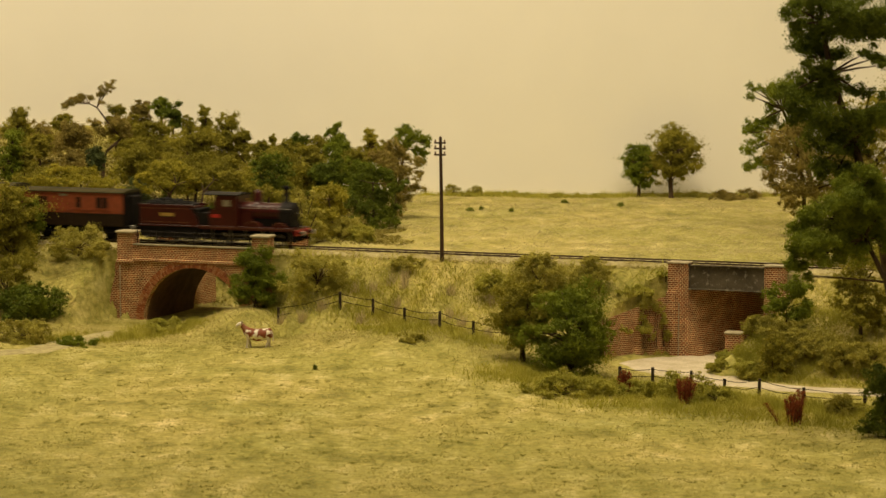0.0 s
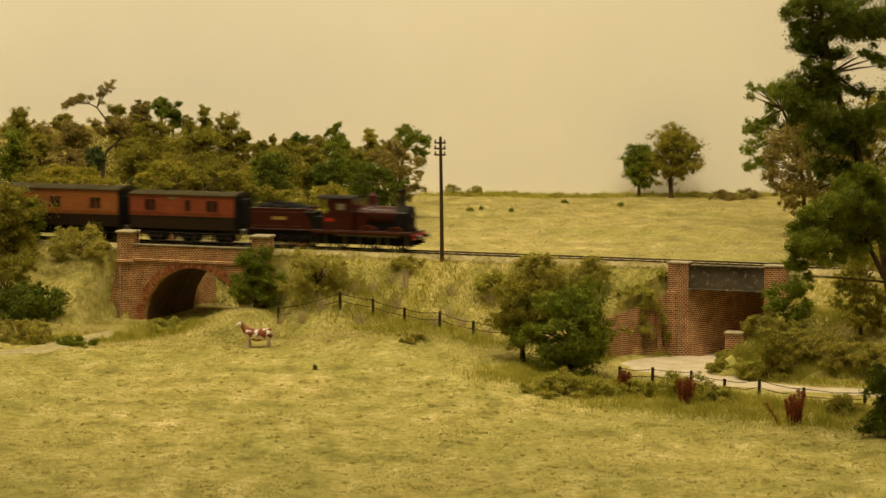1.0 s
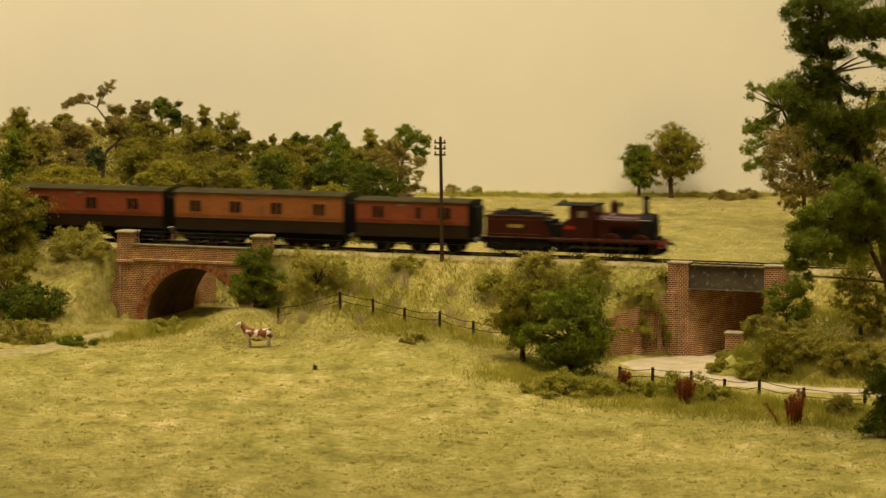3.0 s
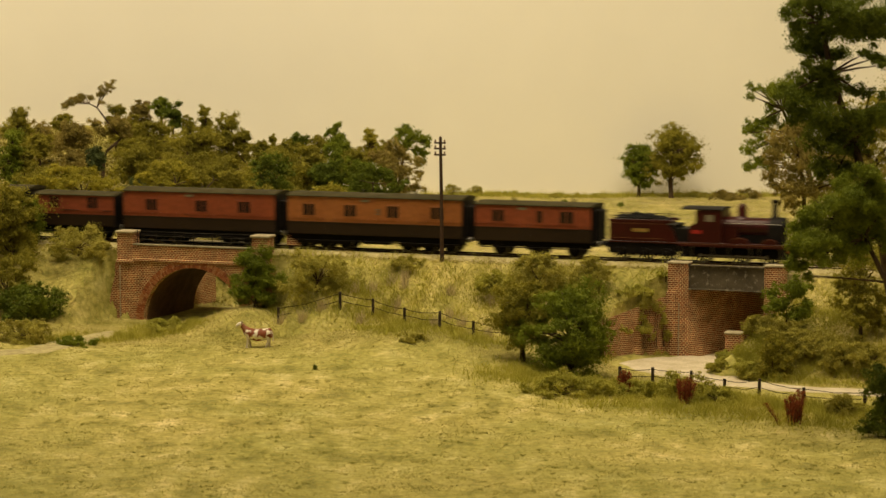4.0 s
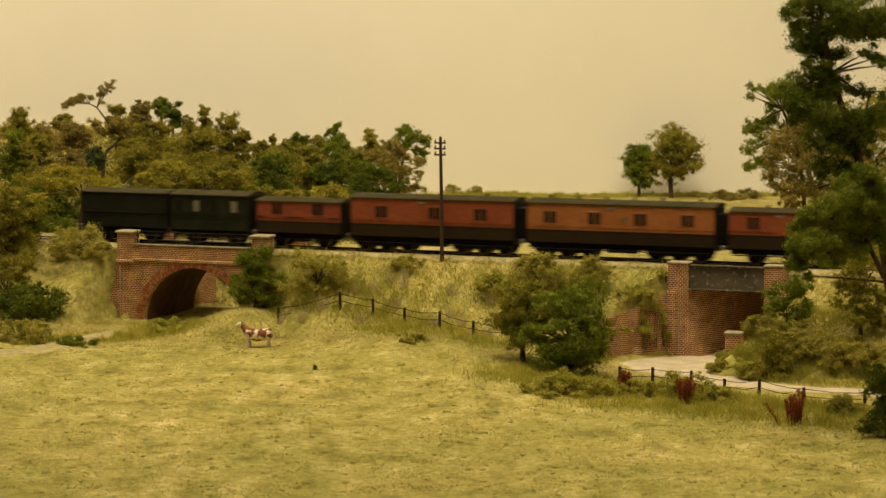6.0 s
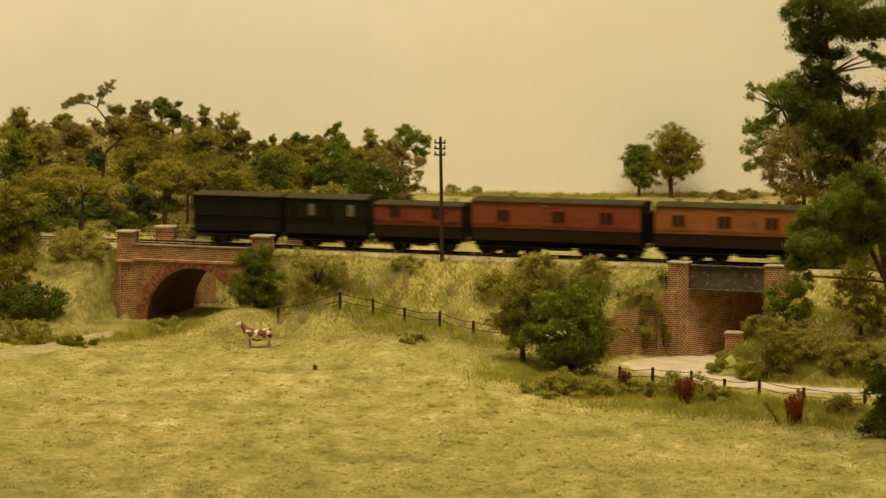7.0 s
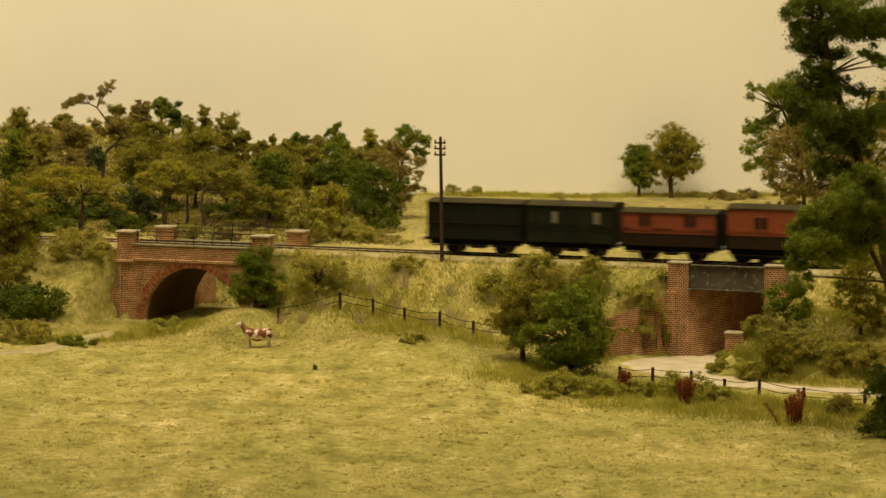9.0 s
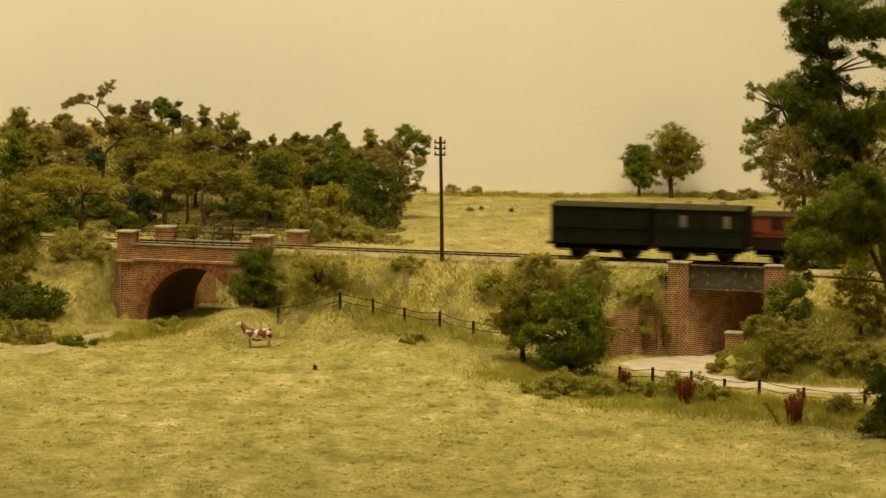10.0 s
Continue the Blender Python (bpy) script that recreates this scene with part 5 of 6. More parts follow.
bush("bush", 13.13, 167.51, 0.5, 2.66, L_WEED, 199, count=1400, label="sparse green scrub on the railway bank")
bush("bush", 15.06, 168.63, 0.5, 1.3, L_WEED, 200, count=1400, label="sparse green scrub on the railway bank")
bush("bush", 12.73, 167.06, 0.5, 3.41, L_WEED, 201, count=1400, label="sparse green scrub on the railway bank")
bush("bush", -32.23, 204.0, 3.08, 5.06, L_DEEP, 202, count=3500, label="dark undergrowth beneath the woodland trees")
bush("bush", -28.38, 204.5, 2.14, 5.07, L_DEEP, 203, count=3500, label="dark undergrowth beneath the woodland trees")
bush("bush", -24.61, 202.0, 3.72, 3.19, L_BLUE, 204, count=3500, label="dark undergrowth beneath the woodland trees")
bush("bush", -23.0, 206.0, 1.42, 3.25, L_DEEP, 205, count=3500, label="dark undergrowth beneath the woodland trees")
bush("bush", -16.7, 203.0, 1.78, 4.12, L_DEEP, 206, count=3500, label="dark undergrowth beneath the woodland trees")
bush("bush", -13.81, 201.0, 6.08, 4.08, L_DEEP, 207, count=3500, label="dark undergrowth beneath the woodland trees")
bush_to(-31.47, 204.0, 7.34, 2.52, L_DEEP, 401, 2600, "dark undergrowth beneath the woodland trees")
bush_to(-27.57, 204.0, 6.97, 2.75, L_DEEP, 402, 2600, "dark undergrowth beneath the woodland trees")
bush_to(-33.38, 203.0, 7.28, 2.28, L_DEEP, 403, 2600, "dark undergrowth beneath the woodland trees")
bush_to(-16.99, 196.0, 6.37, 2.64, L_BROWN, 404, 2600, "brown scrub at the foot of the wood")
bush_to(-16.21, 203.0, 6.82, 2.28, L_DEEP, 405, 2600, "dark undergrowth beneath the woodland trees")
bush_to(-12.55, 203.0, 6.36, 2.74, L_OLIVE, 406, 2600, "olive undergrowth beneath the woodland trees")
bush_to(-10.57, 196.0, 6.50, 2.20, L_OLIVE, 407, 2600, "olive undergrowth beneath the woodland trees")
bush_to(-13.68, 193.0, 6.19, 2.60, L_SHRUB, 408, 2600, "pale scrub at the foot of the wood")
bush_to(-19.33, 195.0, 6.10, 1.97, L_BROWN, 409, 2600, "brown scrub at the foot of the wood")
bush_to(-7.09, 194.0, 6.68, 1.75, L_SHRUB, 410, 2600, "pale scrub at the foot of the wood")
bush_to(-25.11, 199.0, 6.24, 2.24, L_DEEP, 411, 2600, "dark undergrowth beneath the woodland trees")
bush_to(-23.15, 212.0, 5.75, 2.38, L_DEEP, 412, 2600, "dark undergrowth beneath the woodland trees")
bush_to(20.53, 161.5, 3.35, 2.00, L_SHRUB, 413, 2600, "pale tangled shrub above the road")
bush_to(23.21, 158.5, 2.89, 3.21, L_SHRUB, 414, 2600, "low tangled olive undergrowth beside the road")
bush_to(20.93, 157.5, 2.41, 2.83, L_OLIVE, 415, 2600, "low tangled olive undergrowth beside the road")
bush_to(24.78, 157.0, 2.55, 2.82, L_SHRUB, 416, 2600, "low tangled olive undergrowth beside the road")
bush_to(26.93, 156.0, 2.33, 2.46, L_SHRUB, 417, 2600, "low tangled olive undergrowth beside the road")
bush_to(18.49, 161.0, 0.99, 1.81, L_WEED, 418, 2600, "low green weeds beside the sandy road")
bush_to(17.78, 159.5, 0.61, 1.79, L_WEED, 419, 2600, "low green weeds beside the sandy road")
bush_to(19.22, 158.0, 0.90, 2.13, L_WEED, 420, 2600, "low green weeds beside the sandy road")
ivy()
RANK = [(7.36, 149.92, 11.24, 151.65, 7000, 1.4), (11.24, 151.65, 16.81, 146.16, 9000, 1.1), (16.62, 144.41, 24.78, 140.38, 7000, 1.2), (4.1, 155.47, 7.94, 154.69, 6000, 1.6), (-11.48, 178.4, 3.56, 163.57, 9000, 0.9), (-28.01, 170.53, -18.07, 175.56, 9000, 1.0), (18.38, 160.0, 27.53, 156.21, 9000, 1.6), (-5.59, 171.2, -2.41, 166.38, 2000, 0.8), (11.24, 164.56, 15.5, 168.24, 4500, 0.7), (17.6, 159.45, 19.77, 159.5, 2500, 0.6), (18.7, 165.2, 20.8, 159.5, 4500, 0.55), (21.0, 163.0, 28.0, 160.5, 5000, 1.0), (9.0, 145.0, 24.0, 135.5, 7000, 1.5), (-10.1, 175.4, 10.5, 167.7, 9000, 1.7), (-2.0, 228.8, 36.0, 228.8, 9000, 0.8), (-21.1, 177.57, -17.63, 175.05, 3500, 0.7)]
grass()


# ---- cow ----


def patched_hide():
    m, nt, b = nodes_of("red_and_white_hide", 0.7)
    c = coords(nt)
    r = ramp(nt, [(0.42, (0.80, 0.74, 0.60)), (0.47, (0.22, 0.06, 0.022))])
    nt.links.new(noise_at(nt, c, 1.9, 3), r.inputs[0])
    f = ramp(nt, [(0.3, (0.8, 0.8, 0.8)), (0.7, (1.1, 1.1, 1.1))])
    nt.links.new(noise_at(nt, c, 12, 3), f.inputs[0])
    nt.links.new(mix(nt, 1.0, r.outputs[0], f.outputs[0], "MULTIPLY"), b.inputs["Base Color"])
    return m


def cow():
    x, y = -12.35, 166.2
    hide = patched_hide()
    white = painted("white_hide", (0.68, 0.6, 0.48), (0.8, 0.74, 0.62), 2.0, 0.7)
    dark = painted("brown_hide", (0.20, 0.075, 0.03), (0.28, 0.11, 0.05), 2.0, 0.7)
    t = thing("cow", x, y, float(height(x, y)), 172, "red and white patched cow figure standing on the meadow", "cow")
    part("body", tube(shell(), [(-1.0, 0, 1.02), (-0.92, 0, 1.0), (-0.55, 0, 0.90), (0.0, 0, 0.84), (0.45, 0, 0.90), (0.75, 0, 1.04), (0.92, 0, 1.12)], [0.16, 0.33, 0.39, 0.42, 0.38, 0.31, 0.18], 14), hide, t, smooth=True)
    part("neck", tube(shell(), [(0.72, 0, 1.1), (0.93, 0, 1.3), (1.08, 0, 1.5)], [0.27, 0.2, 0.15], 10), dark, t, "brown neck", True)
    h = part("head", tube(shell(), [(1.02, 0, 1.55), (1.12, 0, 1.55), (1.26, 0, 1.5), (1.42, 0, 1.42), (1.47, 0, 1.4)], [0.1, 0.18, 0.16, 0.13, 0.08], 10), white, t, "white face", True)
    for s in (-1, 1):
        part("ear", tube(shell(), [(1.06, s * 0.12, 1.6), (1.04, s * 0.3, 1.6)], [0.06, 0.02], 6), dark, h)
        part("horn", tube(shell(), [(1.04, s * 0.08, 1.66), (1.06, s * 0.18, 1.72), (1.12, s * 0.2, 1.78)], [0.035, 0.03, 0.012], 6), M_STONE, h)
    for xx, bend in ((0.62, 0.03), (-0.66, -0.08)):
        for s in (-1, 1):
            off = 0.14 * s
            part("leg", tube(shell(), [(xx, 0.2 * s, 0.9), (xx + bend, 0.2 * s, 0.45), (xx + off * 0.6, 0.2 * s, 0.08), (xx + off * 0.6 + 0.03, 0.2 * s, 0.0)], [0.17, 0.085, 0.06, 0.07], 8), white, t, "", True)
    part("tail", tube(shell(), [(-0.9, 0, 1.12), (-1.02, 0, 0.95), (-1.04, 0, 0.45)], [0.04, 0.03, 0.05], 6), white, t)
    part("udder", tube(shell(), [(-0.42, 0, 0.64), (-0.42, 0, 0.5)], [0.18, 0.08], 8), white, t)


cow()


# ---- train ----
M_LAKE = painted("crimson_lake_paint", (0.034, 0.0045, 0.003), (0.052, 0.007, 0.005), 1.0, 0.34, relief=0)
M_ORANGE = painted("varnished_orange_brown", (0.30, 0.105, 0.032), (0.35, 0.13, 0.04), 0.5, 0.38, relief=0)
M_REDBROWN = painted("varnished_red_brown", (0.23, 0.056, 0.024), (0.28, 0.072, 0.03), 0.5, 0.38, relief=0)
M_DARKRED = painted("dull_red_brown", (0.22, 0.052, 0.025), (0.26, 0.065, 0.03), 0.5, 0.42, relief=0)
M_UMBER = painted("dark_umber_panel", (0.017, 0.009, 0.005), (0.028, 0.015, 0.008), 0.6, 0.4, relief=0)
M_BLACK = painted("sooty_black", (0.007, 0.006, 0.005), (0.014, 0.011, 0.009), 1.0, 0.6)
M_VAN = painted("dark_green_van", (0.012, 0.014, 0.008), (0.022, 0.024, 0.013), 0.8, 0.45, relief=0)
M_VAN2 = painted("blackened_green_van", (0.010, 0.011, 0.008), (0.018, 0.018, 0.012), 0.8, 0.5, relief=0)
M_ROOF = painted("grey_olive_roof", (0.034, 0.028, 0.010), (0.056, 0.047, 0.018), 0.9, 0.8)
M_RED = painted("buffer_beam_red", (0.30, 0.02, 0.015), (0.38, 0.03, 0.02), 1.0, 0.4, relief=0)
M_BRASS = painted("brass", (0.50, 0.33, 0.10), (0.60, 0.42, 0.14), 2.0, 0.35, 0.8, relief=0)
M_LINE = painted("straw_lining", (0.15, 0.055, 0.025), (0.19, 0.075, 0.03), 2.0, 0.5, relief=0)
M_STEEL = painted("bright_wheel_steel", (0.28, 0.26, 0.22), (0.42, 0.39, 0.33), 3.0, 0.35, 0.8, relief=0)
M_TYRE = painted("grimy_tyre_steel", (0.14, 0.12, 0.09), (0.26, 0.235, 0.18), 3.0, 0.4, 0.7, relief=0)
M_COAL = painted("coal", (0.006, 0.006, 0.006), (0.02, 0.019, 0.017), 3.0, 0.5, relief=0.06)
M_PANE = painted("dark_window_glass", (0.010, 0.009, 0.007), (0.016, 0.014, 0.010), 1.0, 0.08, relief=0)
# pale tone for blinds and lettering, also the painted light in the cab window
M_PALE = painted("pale_blind_and_cab_light", (0.16, 0.14, 0.085), (0.22, 0.19, 0.12), 1.0, 0.5, relief=0)

for dull in (M_BLACK, M_VAN, M_VAN2, M_COAL, M_ROOF, M_IRON):
    dull.node_tree.nodes["Principled BSDF"].inputs["Specular IOR Level"].default_value = 0.12

wheels = []


def wheelset(x, r, parent, spokes, throws=False):
    """Two wheels on an axle, turning about local y at x; the hub is the origin."""
    w = part("wheelset", tube(shell(), [(0, -0.78, 0), (0, 0.78, 0)], [0.07, 0.07], 8), M_BLACK, parent)
    w.location = (x * K, 0, r * K)
    for y in (-0.74, 0.74):
        bm = shell()
        n = 20
        for r0, r1, y0, y1 in ((r - 0.07, r, y - 0.06, y + 0.06), (r - 0.07, r + 0.03, y + (0.05 if y < 0 else -0.08), y + (0.08 if y < 0 else -0.05))):
            for i in range(n):
                a0, a1 = 6.2832 * i / n, 6.2832 * (i + 1) / n
                prism(bm, [(r0 * math.cos(a0), r0 * math.sin(a0)), (r1 * math.cos(a0), r1 * math.sin(a0)), (r1 * math.cos(a1), r1 * math.sin(a1)), (r0 * math.cos(a1), r0 * math.sin(a1))], y0, y1)
        part("tyre", bm, M_TYRE, w, "dull steel tyre")
        bm = shell()
        tube(bm, [(0, y - 0.08, 0), (0, y + 0.08, 0)], [0.13, 0.13], 10)
        if not spokes:
            tube(bm, [(0, y - 0.03, 0), (0, y + 0.03, 0)], [r - 0.05, r - 0.05], 20)
        for i in range(spokes):
            a = 6.2832 * i / spokes
            tube(bm, [(0.08 * math.cos(a), y, 0.08 * math.sin(a)), ((r - 0.05) * math.cos(a), y, (r - 0.05) * math.sin(a))], [0.045, 0.03], 4)
        part("wheel_centre", bm, M_BLACK, w)
    wheels.append((w, x, r))
    return w


def buffers(parent, x, s):
    for y in (-0.87, 0.87):
        b = part("buffer", tube(shell(), [(x, y, 1.05), (x + s * 0.3, y, 1.05)], [0.11, 0.09], 10), M_BLACK, parent)
        part("buffer_head", tube(shell(), [(x + s * 0.3, y, 1.05), (x + s * 0.42, y, 1.05), (x + s * 0.46, y, 1.05)], [0.06, 0.2, 0.19], 12), M_STEEL, b, "steel buffer head")
    part("coupling_hook", tube(shell(), [(x, 0, 1.05), (x + s * 0.25, 0, 1.05), (x + s * 0.32, 0, 1.14)], [0.05, 0.05, 0.03], 6), M_BLACK, parent)


def roof_outline(w, z0, rise, n=14, over=0.07):
    w = w + over
    top = [(-w + 2 * w * i / n, z0 + rise * (1 - abs(2 * i / n - 1) ** 2.4)) for i in range(n + 1)]
    return top + [(w, z0 - 0.05), (-w, z0 - 0.05)]


def carriage(u_front, length, upper, label, eaves=3.83, rise=0.22, windows=(), doors=(), axles=None, bogies=None, vents=(), lower=M_UMBER, waist=1.96, panes=M_PANE, blinds=(), group="train", ledges=(), numeral=None, crest=None):
    """A panelled carriage; local x from its rear end (0) to its front end."""
    t = thing("carriage" if upper not in (M_VAN, M_VAN2) else "luggage_van", 0, 0, 0, -20.5, label, "carriage", group)
    t["u_rear"] = u_front - length
    w, L = 1.42, length
    part("lower_body", box(shell(), 0, L, -w, w, 1.10, waist, 0.02), lower, t, "dark umber lower panels")
    part("upper_body", box(shell(), 0.0, L, -w + 0.012, w - 0.012, waist, eaves, 0.02), upper, t)
    part("roof", prism_x(shell(), roof_outline(w, eaves, rise), -0.08, L + 0.08), M_ROOF, t, "curved grey-olive roof", True)
    for x0, x1 in ((-0.035, 0.0), (L, L + 0.035)):
        if bogies or len(axles) == 3:
            gx = (x0 + x1) / 2
            part("gangway", box(shell(), gx - 0.46, gx + 0.46, -0.72, 0.72, 1.25, 3.35, 0.05), M_BLACK, t, "black folding gangway")
        part("end_panel", box(shell(), x0, x1, -w + 0.02, w - 0.02, 1.0, eaves), M_BLACK, t, "black end panel")
    for z, h, m in ((waist - 0.02, 0.05, lower), (eaves - 0.14, 0.05, upper), (waist + 0.26, 0.035, upper)):
        for s in (-1, 1):
            y0, y1 = sorted((s * w, s * (w + 0.022)))
            part("moulding", box(shell(), 0.02, L - 0.02, y0 - 0.005, y1, z, z + h), m, t)
    # panel beading between bays
    n = max(4, int(L / 0.95))
    for i in range(1, n):
        x = L * i / n
        part("bead", box(shell(), x - 0.018, x + 0.018, -w - 0.008, -w + 0.01, waist + 0.05, eaves - 0.1), upper, t)
    for k, (rel, wd) in enumerate(windows):
        x = rel * L
        f = part("window", box(shell(), x - wd / 2 - 0.05, x + wd / 2 + 0.05, -w - 0.012, -w + 0.03, 2.36, 3.32, 0.01), upper, t, "framed double window")
        cnt = 2 if wd > 0.6 else 1
        for j in range(cnt):
            x0 = x - wd / 2 + wd * j / cnt + 0.05
            x1 = x - wd / 2 + wd * (j + 1) / cnt - 0.05
            part("pane", box(shell(), x0, x1, -w - 0.02, -w - 0.008, 2.44, 3.24), M_PALE if k in blinds else panes, f, "dark glass pane")
    for rel in doors:
        x = rel * L
        d = part("door", box(shell(), x - 0.32, x + 0.32, -w - 0.02, -w + 0.02, waist + 0.04, eaves - 0.18, 0.012), upper, t)
        part("door_panel", box(shell(), x - 0.32, x + 0.32, -w - 0.02, -w + 0.02, 1.16, waist - 0.03, 0.012), lower, d, "dark umber lower door panel")
        part("handle", tube(shell(), [(x + 0.2, -w - 0.05, 2.2), (x + 0.3, -w - 0.05, 2.2)], [0.02, 0.02], 5), M_UMBER if lower is M_UMBER else M_BLACK, d)
    for rel, wd in ledges:
        part("ledge", box(shell(), rel * L - wd / 2, rel * L + wd / 2, -w - 0.05, -w + 0.01, 2.22, 2.28), M_UMBER, t)
    if numeral:
        for dz in (0.0, 0.16, 0.32):
            part("lettering_bar", box(shell(), numeral * L - 0.16, numeral * L + 0.16, -w - 0.016, -w + 0.004, 2.62 + dz, 2.70 + dz), M_PALE, t, "pale illegible lettering")
    if crest:
        part("lettering_bar", box(shell(), crest * L - 0.3, crest * L + 0.3, -w - 0.03, -w + 0.004, eaves - 0.34, eaves - 0.17), M_PALE, t, "small pale gilt lettering")
    # underframe
    for s in (-1, 1):
        y0, y1 = sorted((s * 1.02, s * 1.12))
        part("solebar", box(shell(), 0.05, L - 0.05, y0, y1, 0.70, 1.10), M_BLACK, t)
        y0, y1 = sorted((s * 1.15, s * 1.42))
        part("footboard", box(shell(), 0.3, L - 0.3, y0, y1, 0.62, 0.68), M_BLACK, t)
    part("underframe", box(shell(), 0.05, L - 0.05, -1.0, 1.0, 0.84, 1.095), M_BLACK, t)
    part("brake_gear", tube(shell(), [(L * 0.42, -0.55, 0.62), (L * 0.58, -0.55, 0.62)], [0.2, 0.2], 10), M_BLACK, t)
    for rel in vents:
        part("roof_ventilator", tube(shell(), [(rel * L, 0, eaves + rise - 0.03), (rel * L, 0, eaves + rise + 0.16), (rel * L, 0, eaves + rise + 0.2)], [0.10, 0.10, 0.14], 8), M_ROOF, t)
    if bogies:
        for c in bogies:
            bg = part("bogie", box(shell(), c * L - 2.15, c * L + 2.15, -1.08, -0.98, 0.40, 0.78, 0.03), M_BLACK, t)
            part("bogie_frame", box(shell(), c * L - 2.15, c * L + 2.15, 0.98, 1.08, 0.40, 0.78, 0.03), M_BLACK, bg)
            part("bolster", box(shell(), c * L - 0.3, c * L + 0.3, -0.98, 0.98, 0.5, 0.78), M_BLACK, bg)
            for dx in (-1.6, 0.0, 1.6):
                part("axle_box", box(shell(), c * L + dx - 0.16, c * L + dx + 0.16, -1.2, -1.0, 0.36, 0.66, 0.03), M_BLACK, bg)
                wheelset(c * L + dx, 0.53, t, 0)
    for c in axles or ():
        bm = shell()
        prism(bm, [(c * L - 0.5, 0.76), (c * L - 0.16, 0.34), (c * L + 0.16, 0.34), (c * L + 0.5, 0.76)], -1.06, -1.0)
        ag = part("axle_guard", bm, M_BLACK, t)
        part("axle_box", box(shell(), c * L - 0.15, c * L + 0.15, -1.18, -1.04, 0.38, 0.68, 0.03), M_BLACK, ag)
        part("leaf_spring", prism(shell(), [(c * L - 0.62, 0.76), (c * L - 0.3, 0.66), (c * L + 0.3, 0.66), (c * L + 0.62, 0.76), (c * L + 0.25, 0.8), (c * L - 0.25, 0.8)], -1.2, -1.1), M_BLACK, ag)
        wheelset(c * L, 0.55, t, 0)
    buffers(t, 0, -1)
    buffers(t, L, 1)
    return t


def locomotive():
    """Goods engine; local x = 0 at the rear of its footplate."""
    t = thing("locomotive", 0, 0, 0, -20.5, "dark crimson steam locomotive with tall dome and chimney", "locomotive", "train")
    t["u_rear"] = 3.95
    L = 7.62
    part("footplate", box(shell(), 0, L, -1.22, 1.22, 1.28, 1.40, 0.01), M_LAKE, t)
    for s in (-1, 1):
        y0, y1 = sorted((s * 1.16, s * 1.24))
        part("valance", box(shell(), 0.0, L, y0, y1, 1.14, 1.30, 0.01), M_LAKE, t)
        part("lining", box(shell(), 0.1, L - 0.1, s * 1.245 - 0.006, s * 1.245 + 0.006, 1.29, 1.32), M_LINE, t, "thin straw lining")
        y0, y1 = sorted((s * 0.56, s * 0.62))
        part("main_frame", box(shell(), 0.1, L - 0.05, y0, y1, 0.36, 1.28), M_BLACK, t)
    n = 24
    bz, br = 2.42, 0.70
    part("boiler", tube(shell(), [(3.6, 0, bz), (6.15, 0, bz)], [br, br], n), M_LAKE, t, "crimson boiler barrel", True)
    for x in (4.05, 4.95, 5.7):
        part("boiler_band", tube(shell(), [(x, 0, bz), (x + 0.04, 0, bz)], [br + 0.01] * 2, n), M_BLACK, t, "thin black boiler band", True)
    part("firebox", prism_x(shell(), [(-0.74, 1.4)] + [(0.74 * math.cos(math.pi * (1 - i / 14)), bz + 0.74 * math.sin(math.pi * (1 - i / 14))) for i in range(15)] + [(0.74, 1.4)], 2.9, 4.0), M_LAKE, t, "crimson firebox", True)
    sm = part("smokebox", prism_x(shell(), [(-0.72, 1.4)] + [(0.76 * math.cos(math.pi * (1 - i / 14)), bz + 0.76 * math.sin(math.pi * (1 - i / 14))) for i in range(15)] + [(0.72, 1.4)], 6.1, 7.15), M_BLACK, t, "black smokebox", True)
    part("smokebox_door", tube(shell(), [(7.15, 0, bz), (7.22, 0, bz), (7.28, 0, bz)], [0.56, 0.5, 0.15], 20), M_BLACK, sm, "", True)
    part("door_handle", tube(shell(), [(7.3, -0.2, bz), (7.3, 0.2, bz)], [0.02, 0.02], 5), M_STEEL, sm)
    part("chimney", tube(shell(), [(6.4, 0, 3.05), (6.4, 0, 3.2), (6.4, 0, 3.3), (6.4, 0, 4.1), (6.4, 0, 4.16), (6.4, 0, 4.28), (6.4, 0, 4.36)], [0.42, 0.27, 0.21, 0.19, 0.26, 0.27, 0.22], 16), M_BLACK, t, "tall black chimney", True)
    part("dome", tube(shell(), [(4.15, 0, 3.0), (4.15, 0, 3.12), (4.15, 0, 3.25), (4.15, 0, 3.75), (4.15, 0, 3.92), (4.15, 0, 4.03), (4.15, 0, 4.08)], [0.5, 0.38, 0.31, 0.31, 0.25, 0.14, 0.03], 18), M_LAKE, t, "crimson steam dome", True)
    for y in (-0.1, 0.1):
        part("safety_valve", tube(shell(), [(3.35, y, 3.1), (3.35, y, 3.4)], [0.07, 0.05], 8), M_BRASS, t, "brass safety valve", True)
    # cab
    for s in (-1, 1):
        y0, y1 = sorted((s * 1.10, s * 1.16))
        o = [(0.75, 1.4), (3.0, 1.4), (3.0, 3.66), (1.35, 3.66), (1.2, 3.5), (1.2, 2.75), (0.75, 2.45)]
        cs = part("cab_side", prism(shell(), o, y0, y1), M_LAKE, t)
        # opaque pale panel: light through the window is painted as colour
        part("cab_window", box(shell(), 1.85, 2.45, min(s * 1.165, s * 1.155), max(s * 1.165, s * 1.155), 2.85, 3.3, 0.01), M_PALE, cs, "pale panel painted as light seen through the cab window")
        part("number_plate", box(shell(), 0.95, 1.6, min(s * 1.16, s * 1.18), max(s * 1.16, s * 1.18), 2.0, 2.25), M_RED, cs, "red and brass number plate")
